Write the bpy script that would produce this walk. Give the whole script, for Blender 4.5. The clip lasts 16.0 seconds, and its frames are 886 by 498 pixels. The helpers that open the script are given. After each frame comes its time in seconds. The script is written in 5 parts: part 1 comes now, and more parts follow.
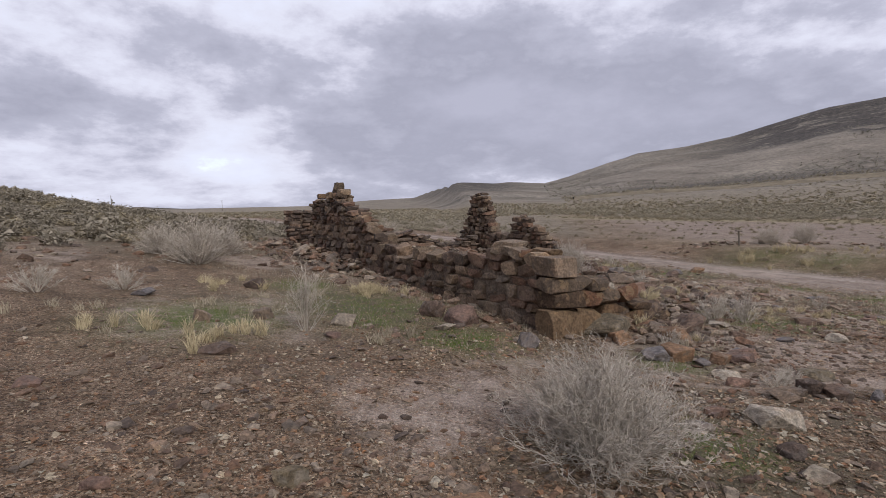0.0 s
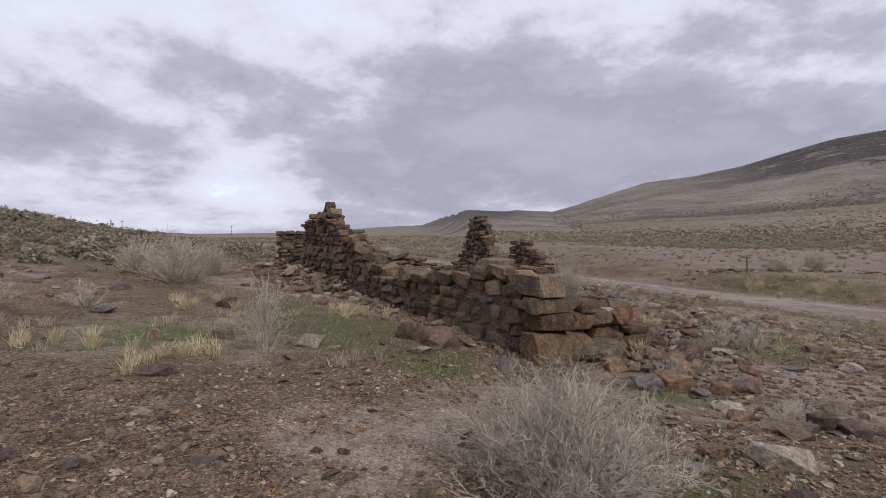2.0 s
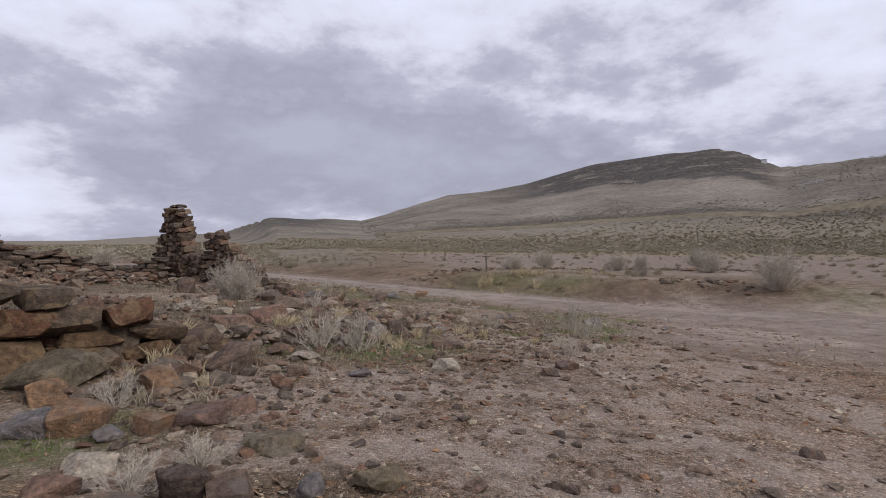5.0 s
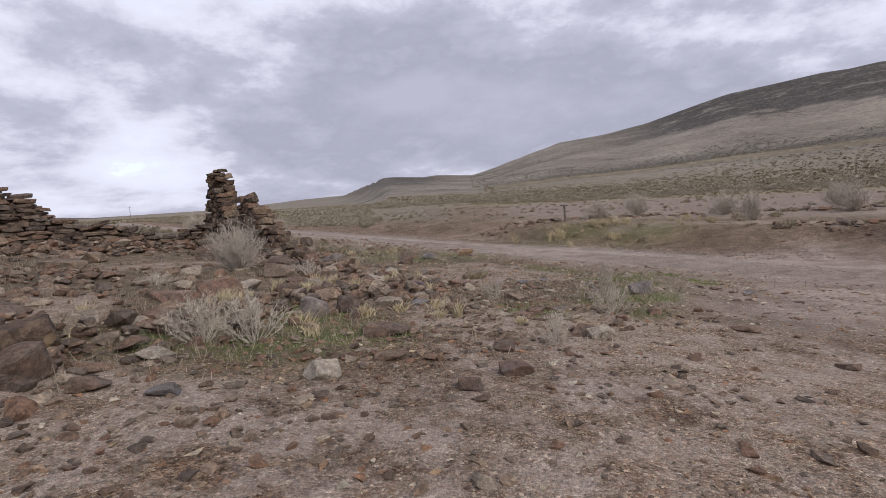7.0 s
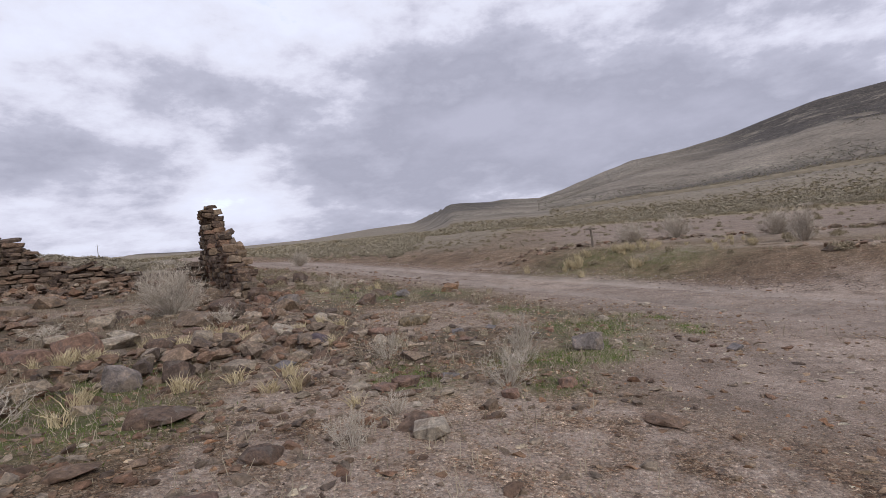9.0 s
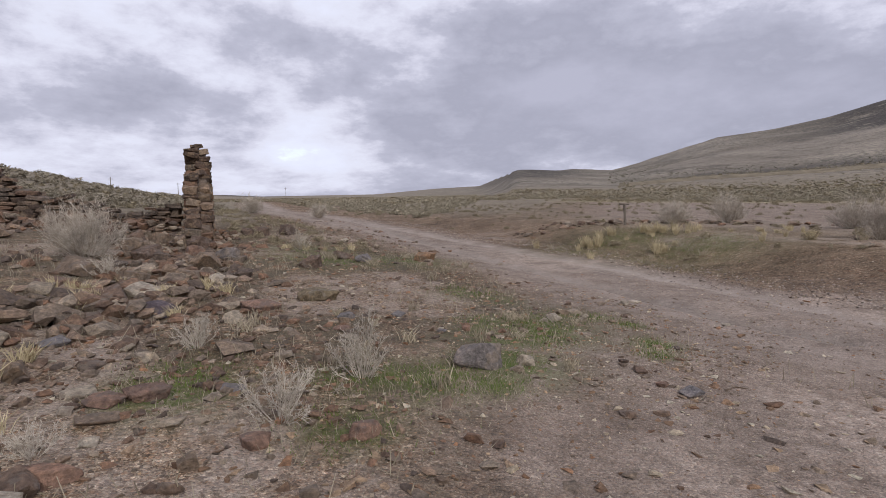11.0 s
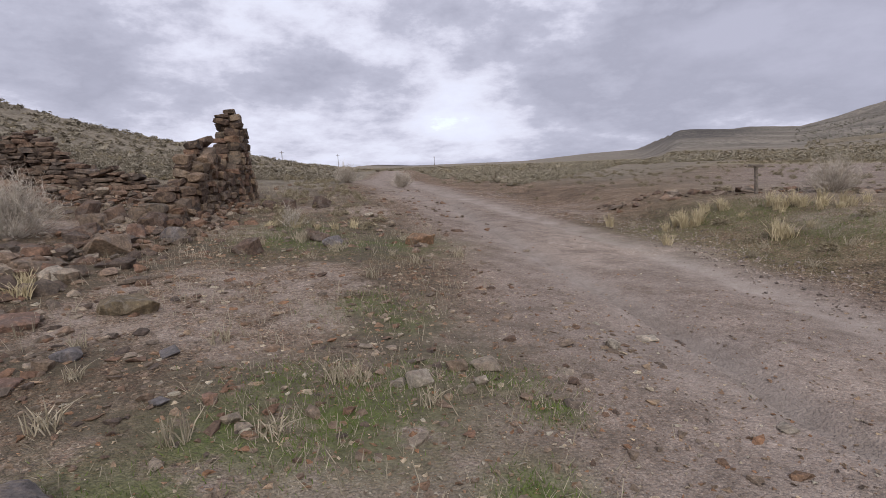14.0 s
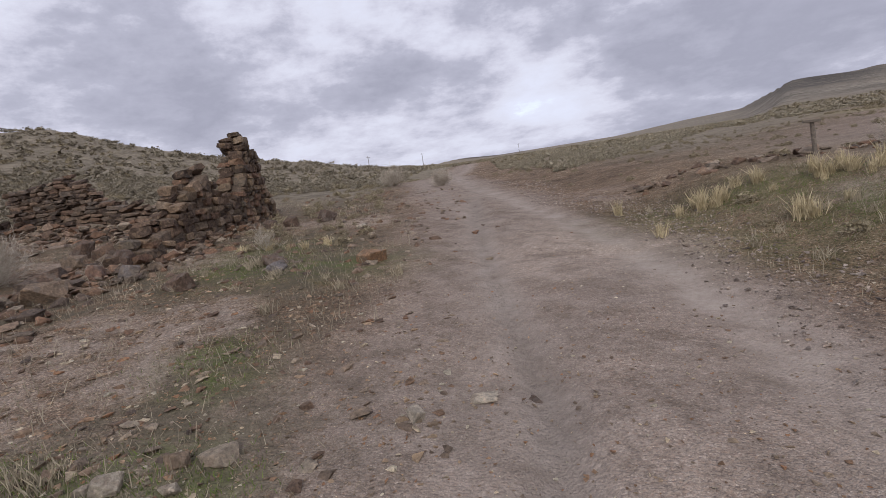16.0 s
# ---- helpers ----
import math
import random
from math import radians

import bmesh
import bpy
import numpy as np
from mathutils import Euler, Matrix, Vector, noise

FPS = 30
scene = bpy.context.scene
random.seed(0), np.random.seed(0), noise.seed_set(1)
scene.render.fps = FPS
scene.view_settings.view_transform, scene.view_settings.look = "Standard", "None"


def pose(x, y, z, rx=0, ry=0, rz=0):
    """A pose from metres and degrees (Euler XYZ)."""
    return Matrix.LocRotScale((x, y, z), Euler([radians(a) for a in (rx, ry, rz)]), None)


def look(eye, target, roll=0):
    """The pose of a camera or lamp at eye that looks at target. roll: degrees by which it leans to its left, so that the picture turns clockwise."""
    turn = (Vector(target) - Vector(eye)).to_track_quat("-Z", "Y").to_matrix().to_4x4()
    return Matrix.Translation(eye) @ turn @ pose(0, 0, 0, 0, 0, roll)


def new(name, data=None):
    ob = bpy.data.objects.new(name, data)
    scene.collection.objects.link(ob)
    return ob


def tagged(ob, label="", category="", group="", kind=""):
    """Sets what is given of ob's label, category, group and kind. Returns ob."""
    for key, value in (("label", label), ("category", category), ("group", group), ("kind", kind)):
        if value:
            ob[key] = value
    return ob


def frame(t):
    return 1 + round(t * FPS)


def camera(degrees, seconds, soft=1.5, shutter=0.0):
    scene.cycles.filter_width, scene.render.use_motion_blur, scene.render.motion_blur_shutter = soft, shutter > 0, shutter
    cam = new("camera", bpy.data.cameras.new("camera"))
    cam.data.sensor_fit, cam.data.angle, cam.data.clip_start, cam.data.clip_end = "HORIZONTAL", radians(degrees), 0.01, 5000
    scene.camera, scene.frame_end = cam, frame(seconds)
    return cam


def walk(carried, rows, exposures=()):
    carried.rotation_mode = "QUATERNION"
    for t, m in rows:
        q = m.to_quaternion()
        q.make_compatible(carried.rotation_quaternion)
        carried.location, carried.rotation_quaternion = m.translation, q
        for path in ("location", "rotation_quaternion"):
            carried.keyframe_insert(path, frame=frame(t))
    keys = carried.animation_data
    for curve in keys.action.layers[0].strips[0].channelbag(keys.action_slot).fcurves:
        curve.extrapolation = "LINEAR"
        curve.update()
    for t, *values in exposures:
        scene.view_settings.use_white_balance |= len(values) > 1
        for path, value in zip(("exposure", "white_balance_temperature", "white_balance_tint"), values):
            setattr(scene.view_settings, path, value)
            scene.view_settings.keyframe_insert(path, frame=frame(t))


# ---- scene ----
cam = camera(81.1, 16.0, 0.75)
PATH = [
    (0, (1.184, 0.57, 1.689), (0.838, 2.533, 1.525), -1.0),
    (0.5, (1.183, 0.592, 1.671), (0.798, 2.546, 1.492), -0.4),
    (1, (1.209, 0.658, 1.653), (0.789, 2.606, 1.481), 0.9),
    (1.5, (1.291, 0.816, 1.563), (0.899, 2.757, 1.279), -1.9),
    (2, (1.537, 1.232, 1.47), (1.162, 3.195, 1.412), -0.5),
    (2.5, (2.107, 1.642, 1.331), (2.071, 3.642, 1.361), 0.9),
    (3, (2.809, 2.141, 1.197), (3.227, 4.096, 1.21), -1.6),
    (3.5, (3.441, 2.619, 1.136), (4.225, 4.458, 1.103), 1.7),
    (4, (3.987, 3.092, 0.977), (4.418, 5.035, 1.166), -4.2),
    (4.5, (4.604, 3.714, 0.895), (5.079, 5.653, 1.017), 0.5),
    (5, (5.232, 4.029, 0.844), (5.572, 6.0, 0.817), -0.3),
    (5.2, (5.444, 4.143, 0.86), (5.713, 6.122, 0.749), -0.6),
    (7.3, (8.093, 6.39, 0.704), (7.877, 8.37, 0.514), -3.1),
    (7.5, (8.313, 6.561, 0.752), (8.024, 8.531, 0.563), -2.4),
    (8, (8.895, 7.158, 0.659), (8.594, 9.122, 0.429), -1.1),
    (8.5, (9.509, 7.605, 0.605), (9.2, 9.578, 0.5), -0.9),
    (8.7, (9.79, 7.766, 0.656), (9.429, 9.732, 0.582), -5.9),
    (10.8, (11.723, 10.318, 0.435), (11.221, 12.248, 0.28), 1.5),
    (11, (11.856, 10.578, 0.453), (11.251, 12.473, 0.25), -0.9),
    (11.5, (12.036, 11.263, 0.392), (11.217, 13.07, 0.14), 0.1),
    (12, (12.28, 11.976, 0.351), (11.256, 13.667, 0.046), 1.5),
    (12.5, (12.629, 12.632, 0.347), (11.388, 14.164, 0.016), -3.6),
    (13, (12.889, 13.355, 0.375), (11.858, 15.038, 0.053), -2.3),
    (13.5, (13.195, 14.0, 0.37), (12.149, 15.673, 0.042), -5.8),
    (14, (13.365, 14.734, 0.314), (12.255, 16.368, 0.001), -2.1),
    (14.5, (13.662, 15.337, 0.311), (12.471, 16.92, 0.033), -2.0),
    (15, (13.96, 15.955, 0.248), (12.642, 17.446, 0.043), -4.8),
    (15.5, (14.214, 16.565, 0.269), (12.87, 17.99, -0.136), -6.8),
    (16, (14.657, 17.114, 0.303), (13.265, 18.516, -0.01), -8.8),
]
walk(cam, [(t, look(eye, target, roll)) for t, eye, target, roll in PATH],
     [(0, 0.02), (3, -0.07), (5, -0.06), (7.5, 0.08), (8.5, 0.05), (12, 0.02), (13.5, 0.06), (15, -0.05), (15.5, -0.16), (16, -0.06)])

# ---- world, sun ----
world = bpy.data.worlds.new("overcast_sky")
scene.world = world
world.use_nodes = True
wn, wl = world.node_tree.nodes, world.node_tree.links
wn.clear()


def wnode(kind, **inputs):
    node = wn.new(kind)
    for key, value in inputs.items():
        node.inputs[key].default_value = value
    return node


def wmath(op, a, b=None, clamp=False):
    node = wn.new("ShaderNodeMath")
    node.operation, node.use_clamp = op, clamp
    for i, v in enumerate((a, b)):
        if v is None:
            continue
        if isinstance(v, (int, float)):
            node.inputs[i].default_value = v
        else:
            wl.new(v, node.inputs[i])
    return node.outputs[0]


def ramp_of(nodes, links, fac, stops, mode="LINEAR"):
    node = nodes.new("ShaderNodeValToRGB")
    node.color_ramp.interpolation = mode
    els = node.color_ramp.elements
    while len(els) < len(stops):
        els.new(0.5)
    for el, (pos, col) in zip(els, stops):
        el.position, el.color = pos, (*col, 1)
    links.new(fac, node.inputs[0])
    return node.outputs[0]


SUN_DIR = Vector((0.62, -0.62, 0.62)).normalized()
sky = wn.new("ShaderNodeTexSky")
sky.sky_type, sky.sun_disc = "NISHITA", False
sky.sun_elevation = math.asin(SUN_DIR.z)
sky.sun_rotation = math.atan2(SUN_DIR.x, SUN_DIR.y)
coord = wn.new("ShaderNodeTexCoord")
split = wn.new("ShaderNodeSeparateXYZ")
wl.new(coord.outputs["Generated"], split.inputs[0])
join = wn.new("ShaderNodeCombineXYZ")
wl.new(split.outputs[0], join.inputs[0])
wl.new(split.outputs[1], join.inputs[1])
wl.new(wmath("MULTIPLY", wmath("POWER", wmath("ADD", wmath("MAXIMUM", split.outputs[2], 0.0), 0.02), 0.72), 2.0), join.inputs[2])
big = wnode("ShaderNodeTexNoise", Scale=1.25, Detail=11.0, Roughness=0.55, Distortion=0.0)
fine = wnode("ShaderNodeTexNoise", Scale=4.2, Detail=12.0, Roughness=0.62, Distortion=0.0)
wl.new(join.outputs[0], big.inputs["Vector"])
wl.new(join.outputs[0], fine.inputs["Vector"])
height = ramp_of(wn, wl, split.outputs[2], [(0.0, (0.47,) * 3), (0.05, (0.465,) * 3), (0.10, (0.50,) * 3), (0.15, (0.53,) * 3), (0.28, (0.53,) * 3), (0.36, (0.475,) * 3), (0.46, (0.425,) * 3), (0.75, (0.48,) * 3)])
mass = wmath("ADD", wmath("MULTIPLY", big.outputs[0], 0.62), wmath("MULTIPLY", fine.outputs[0], 0.38))
mass = wmath("ADD", wmath("MULTIPLY", wmath("SUBTRACT", mass, 0.5), 1.22), height)
# thinner gaps and heavier banks in the cloud deck
heading = wn.new("ShaderNodeVectorMath")
heading.operation = "NORMALIZE"
wl.new(coord.outputs["Generated"], heading.inputs[0])


def bank(azimuth, elevation, inner, outer, amount):
    a, e = radians(azimuth), radians(elevation)
    dot = wn.new("ShaderNodeVectorMath")
    dot.operation = "DOT_PRODUCT"
    wl.new(heading.outputs[0], dot.inputs[0])
    dot.inputs[1].default_value = (math.sin(a) * math.cos(e), math.cos(a) * math.cos(e), math.sin(e))
    soft = wn.new("ShaderNodeMapRange")
    soft.interpolation_type = "SMOOTHSTEP"
    wl.new(dot.outputs["Value"], soft.inputs["Value"])
    soft.inputs["From Min"].default_value, soft.inputs["From Max"].default_value = math.cos(radians(outer)), math.cos(radians(inner))
    return wmath("MULTIPLY", soft.outputs[0], amount)


for az, el, inner, outer, amount in ((-14, 14, 4, 20, 0.025), (22, 13, 4, 18, -0.02), (-44, 19, 2, 12, -0.02), (-63, 12, 6, 21, 0.068), (-21, 28, 2, 11, -0.08), (20, 29, 5, 22, -0.04)):
    mass = wmath("ADD", mass, bank(az, el, inner, outer, amount))
cloud = ramp_of(wn, wl, mass, [(0.38, (0.815, 0.85, 1.02)), (0.45, (0.76, 0.775, 0.915)), (0.482, (0.67, 0.675, 0.81)), (0.52, (0.505, 0.513, 0.635)), (0.59, (0.40, 0.408, 0.515)), (0.70, (0.48, 0.487, 0.61))])
open_sky = ramp_of(wn, wl, mass, [(0.30, (0.45, 0.45, 0.45)), (0.37, (1, 1, 1))])
tint = wnode("ShaderNodeMix")
tint.data_type, tint.blend_type = "RGBA", "MULTIPLY"
tint.inputs[0].default_value = 1.0
wl.new(sky.outputs[0], tint.inputs[6])
tint.inputs[7].default_value = (0.21, 0.205, 0.195, 1)
cover = wnode("ShaderNodeMix")
cover.data_type = "RGBA"
wl.new(open_sky, cover.inputs[0])
wl.new(tint.outputs[2], cover.inputs[6])
wl.new(cloud, cover.inputs[7])
back = wnode("ShaderNodeBackground", Strength=1.0)
wl.new(cover.outputs[2], back.inputs[0])
wl.new(back.outputs[0], wn.new("ShaderNodeOutputWorld").inputs[0])

sun = new("sun", bpy.data.lights.new("sun", "SUN"))
sun.data.energy, sun.data.angle, sun.data.color = 1.7, radians(14), (1.0, 0.96, 0.92)
sun.matrix_world = look(SUN_DIR * 50, (0, 0, 0))
scene.view_settings.exposure = 0.0

# ---- materials ----
class Nodes:
    """A principled material with a few short ways to add nodes."""

    def __init__(self, name, rough=0.9):
        self.mat = bpy.data.materials.new(name)
        self.mat.use_nodes = True
        self.n, self.l = self.mat.node_tree.nodes, self.mat.node_tree.links
        self.bsdf = self.n["Principled BSDF"]
        self.bsdf.inputs["Roughness"].default_value = rough
        self.bsdf.inputs["Specular IOR Level"].default_value = 0.25
        self.geo = self.n.new("ShaderNodeNewGeometry")
        self.place = self.geo.outputs["Position"]

    def noise(self, scale, detail=5.0, rough=0.55, where=None, distort=0.0):
        node = self.n.new("ShaderNodeTexNoise")
        for key, value in (("Scale", scale), ("Detail", detail), ("Roughness", rough), ("Distortion", distort)):
            node.inputs[key].default_value = value
        self.l.new(where or self.place, node.inputs["Vector"])
        return node.outputs[0]

    def cells(self, scale, out="Color", where=None, feature="F1"):
        node = self.n.new("ShaderNodeTexVoronoi")
        node.feature = feature
        node.inputs["Scale"].default_value = scale
        self.l.new(where or self.place, node.inputs["Vector"])
        if out != "Color":
            return node.outputs[out]
        one = self.n.new("ShaderNodeSeparateColor")
        self.l.new(node.outputs[out], one.inputs[0])
        return one.outputs[0]

    def ramp(self, fac, stops, mode="LINEAR"):
        return ramp_of(self.n, self.l, fac, stops, mode)

    def math(self, op, a, b=None, clamp=False):
        node = self.n.new("ShaderNodeMath")
        node.operation, node.use_clamp = op, clamp
        for i, v in enumerate((a, b)):
            if isinstance(v, (int, float)):
                node.inputs[i].default_value = v
            elif v is not None:
                self.l.new(v, node.inputs[i])
        return node.outputs[0]

    def mix(self, fac, a, b, blend="MIX"):
        node = self.n.new("ShaderNodeMix")
        node.data_type, node.blend_type = "RGBA", blend
        for i, v in ((0, fac), (6, a), (7, b)):
            if isinstance(v, (int, float)):
                node.inputs[i].default_value = v
            elif isinstance(v, tuple):
                node.inputs[i].default_value = (*v, 1)
            else:
                self.l.new(v, node.inputs[i])
        return node.outputs[2]

    def attr(self, name):
        node = self.n.new("ShaderNodeAttribute")
        node.attribute_name = name
        return node.outputs["Fac"]

    def chance(self):
        return self.n.new("ShaderNodeObjectInfo").outputs["Random"]

    def island(self):
        return self.geo.outputs["Random Per Island"]

    def finish(self, color, bump=None, strength=0.4, distance=0.02):
        if isinstance(color, tuple):
            self.bsdf.inputs["Base Color"].default_value = (*color, 1)
        else:
            self.l.new(color, self.bsdf.inputs["Base Color"])
        if bump is not None:
            node = self.n.new("ShaderNodeBump")
            node.inputs["Strength"].default_value, node.inputs["Distance"].default_value = strength, distance
            self.l.new(bump, node.inputs["Height"])
            self.l.new(node.outputs[0], self.bsdf.inputs["Normal"])
        return self.mat


def ground_material():
    m = Nodes("dry_gravelly_ground", 0.95)
    broad, mid, small = m.noise(0.35, 6, 0.6), m.noise(2.3, 6, 0.65), m.noise(14, 5, 0.65)
    soil = m.ramp(m.math("ADD", m.math("MULTIPLY", broad, 0.5), m.math("MULTIPLY", mid, 0.5)),
                  [(0.38, (0.146, 0.116, 0.085)), (0.47, (0.230, 0.186, 0.138)), (0.56, (0.318, 0.264, 0.202)), (0.66, (0.44, 0.378, 0.298))])
    # random chip colours; the darkest fifth also paints in shadow gaps between chips
    chip_and_shade_tones = [(0.0, (0.36, 0.30, 0.265)), (0.2, (0.80, 0.665, 0.575)), (0.45, (1.0, 0.94, 0.89)), (0.7, (1.25, 1.2, 1.15)), (0.9, (1.0, 0.75, 0.6)), (0.955, (2.0, 1.95, 1.9))]
    grit = m.ramp(m.cells(95), chip_and_shade_tones, "CONSTANT")
    chips = m.ramp(m.cells(42), chip_and_shade_tones, "CONSTANT")
    slabs = m.ramp(m.cells(17), [(0.0, (0.62, 0.55, 0.5)), (0.25, (1, 0.97, 0.94)), (0.8, (1.18, 1.12, 1.08)), (0.94, (0.8, 0.62, 0.52))], "CONSTANT")
    soil = m.mix(0.8, soil, grit, "MULTIPLY")
    soil = m.mix(0.85, soil, chips, "MULTIPLY")
    soil = m.mix(m.ramp(m.noise(1.1, 4), [(0.4, (0, 0, 0)), (0.6, (0.7,) * 3)]), soil, m.mix(1.0, soil, slabs, "MULTIPLY"))
    track = m.ramp(m.math("ADD", m.math("MULTIPLY", mid, 0.6), m.math("MULTIPLY", small, 0.4)),
                   [(0.35, (0.185, 0.150, 0.124)), (0.5, (0.278, 0.229, 0.192)), (0.65, (0.375, 0.313, 0.266))])
    track = m.mix(0.4, track, grit, "MULTIPLY")
    gravelly = m.ramp(m.noise(0.8, 5, 0.6), [(0.42, (0, 0, 0)), (0.6, (0.6,) * 3)])
    track = m.mix(gravelly, track, m.mix(0.5, track, chips, "MULTIPLY"))
    on = m.math("MULTIPLY", m.attr("track"), m.ramp(mid, [(0.3, (0.8,) * 3), (0.55, (1, 1, 1))]), True)
    color = m.mix(on, soil, track)
    dust = m.ramp(m.math("ADD", m.math("MULTIPLY", small, 0.6), m.math("MULTIPLY", mid, 0.4)), [(0.35, (0.345, 0.285, 0.239)), (0.65, (0.46, 0.387, 0.33))])
    color = m.mix(m.math("MULTIPLY", m.attr("rut"), m.ramp(m.noise(1.6, 5, 0.6), [(0.35, (0.25,) * 3), (0.6, (1, 1, 1))]), True), color, dust)
    # channel core darkened in colour, standing in for the weak shading of its recess
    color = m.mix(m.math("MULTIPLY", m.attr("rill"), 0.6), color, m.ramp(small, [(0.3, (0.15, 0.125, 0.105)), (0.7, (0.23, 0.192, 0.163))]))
    silt = m.ramp(small, [(0.3, (0.37, 0.307, 0.256)), (0.7, (0.49, 0.416, 0.353))])
    color = m.mix(m.math("MULTIPLY", m.attr("bare"), m.ramp(m.noise(1.9, 7, 0.75), [(0.40, (0.0,) * 3), (0.58, (0.9,) * 3)]), True), color, m.mix(0.35, m.mix(0.3, silt, grit, "MULTIPLY"), chips, "MULTIPLY"))
    moss = m.ramp(small, [(0.3, (0.068, 0.098, 0.020)), (0.7, (0.145, 0.178, 0.05))])
    wet = m.math("MULTIPLY", m.attr("green"), m.ramp(m.noise(3.4, 6, 0.7), [(0.37, (0, 0, 0)), (0.50, (0.92,) * 3)]), True)
    color = m.mix(wet, color, moss)
    # dark turf tone, also painted as shade beside the large shrub
    mould = m.ramp(m.noise(2.4, 8, 0.8), [(0.40, (0.0,) * 3), (0.56, (0.85,) * 3)])
    color = m.mix(m.math("MULTIPLY", m.attr("turf_and_shade"), mould, True), color, m.ramp(small, [(0.3, (0.085, 0.069, 0.044)), (0.7, (0.165, 0.138, 0.094))]))
    # cover of low scrub and dry grass on the wide flats and slopes
    brush = m.ramp(m.noise(0.9, 7, 0.7), [(0.38, (0.145, 0.121, 0.088)), (0.5, (0.225, 0.189, 0.138)), (0.62, (0.315, 0.265, 0.194))])
    color = m.mix(m.attr("scrub"), color, brush)
    straw = m.ramp(m.noise(0.5, 6, 0.65), [(0.35, (0.22, 0.19, 0.11)), (0.65, (0.38, 0.32, 0.19))])
    color = m.mix(m.attr("straw"), color, straw)
    hill = m.ramp(m.noise(0.014, 7, 0.62), [(0.36, (0.145, 0.122, 0.096)), (0.5, (0.20, 0.172, 0.138)), (0.64, (0.265, 0.23, 0.186))])
    hill = m.mix(0.85, hill, m.ramp(m.noise(0.3, 6, 0.75), [(0.38, (0.5, 0.5, 0.48)), (0.5, (1.0, 1.0, 0.99)), (0.64, (1.3, 1.27, 1.22))]), "MULTIPLY")
    bush = m.math("MULTIPLY", m.ramp(m.cells(0.28, "Distance"), [(0.30, (1, 1, 1)), (0.46, (0, 0, 0))]), m.ramp(m.noise(0.02, 6, 0.65), [(0.40, (0.12,) * 3), (0.54, (0.85,) * 3)]), True)
    bush = m.math("MULTIPLY", bush, m.math("SUBTRACT", 1.0, m.math("MULTIPLY", m.attr("scree"), 0.55)))
    hill = m.mix(bush, hill, (0.095, 0.088, 0.068))
    hill = m.mix(m.math("MULTIPLY", m.attr("scree"), 0.25), hill, m.ramp(m.noise(0.2, 7, 0.75), [(0.35, (0.225, 0.19, 0.155)), (0.65, (0.335, 0.29, 0.24))]))
    level = m.n.new("ShaderNodeVectorMath")
    level.operation = "MULTIPLY"
    m.l.new(m.place, level.inputs[0])
    level.inputs[1].default_value = (0.02, 0.02, 0.09)
    ledges = m.noise(1.0, 10, 0.74, level.outputs[0], 0.6)
    hill = m.mix(0.7, hill, m.ramp(ledges, [(0.44, (1.08, 1.06, 1.04)), (0.56, (0.92, 0.91, 0.9)), (0.63, (0.45, 0.43, 0.42))]), "MULTIPLY")
    color = m.mix(m.attr("slope"), color, hill)
    crag = m.ramp(m.noise(0.22, 7, 0.8), [(0.36, (0.020, 0.017, 0.016)), (0.5, (0.055, 0.046, 0.039)), (0.66, (0.14, 0.118, 0.092))])
    broken = m.ramp(m.math("ADD", m.math("MULTIPLY", ledges, 0.6), m.math("MULTIPLY", m.noise(0.05, 8, 0.75), 0.4)), [(0.43, (0.12,) * 3), (0.48, (1, 1, 1))])
    color = m.mix(m.math("MULTIPLY", m.attr("crag"), broken, True), color, crag)
    relief = m.math("ADD", m.math("MULTIPLY", m.cells(42, "Distance"), -0.8), m.math("ADD", m.math("MULTIPLY", small, 0.9), m.math("MULTIPLY", m.cells(95, "Distance"), -0.5)))
    relief = m.math("MULTIPLY", relief, m.math("SUBTRACT", 1.0, m.math("MULTIPLY", m.attr("track"), 0.45)))
    return m.finish(color, relief, 1.0, 0.03)


def stone_material(name, tones, pale=0.15, use_island=False, lichen=True, patch=None, cast=(1, 1, 1)):
    m = Nodes(name, 0.88)
    pick = m.island() if use_island else m.chance()
    steps = [(i / len(tones), tuple(a * b for a, b in zip(t, cast))) for i, t in enumerate(tones)]
    base = m.ramp(pick, steps, "CONSTANT")
    grain = m.noise(22, 6, 0.7)
    blotch = m.noise(5, 5, 0.6)
    color = m.mix(0.9, base, m.ramp(grain, [(0.3, (0.45, 0.44, 0.43)), (0.52, (1, 1, 1)), (0.7, (1.7, 1.62, 1.52))]), "MULTIPLY")
    color = m.mix(0.75, color, m.ramp(blotch, [(0.34, (0.55, 0.53, 0.52)), (0.55, (1.05, 1.02, 1)), (0.7, (1.4, 1.28, 1.15))]), "MULTIPLY")
    if patch:
        seam = m.noise(6.5, 4, 0.55, None, 0.5)
        color = m.mix(m.ramp(seam, [(0.54, (0, 0, 0)), (0.60, (0.6,) * 3)]), color, m.mix(0.8, patch, m.ramp(grain, [(0.3, (0.7,) * 3), (0.7, (1.3,) * 3)]), "MULTIPLY"))
    if lichen:
        spots = m.ramp(m.noise(9, 6, 0.75), [(0.60, (0, 0, 0)), (0.68, (pale,) * 3)])
        color = m.mix(spots, color, (0.36, 0.31, 0.25))
    relief = m.math("ADD", grain, m.math("MULTIPLY", m.noise(60, 4, 0.6), 0.4))
    return m.finish(color, relief, 1.0, 0.045)


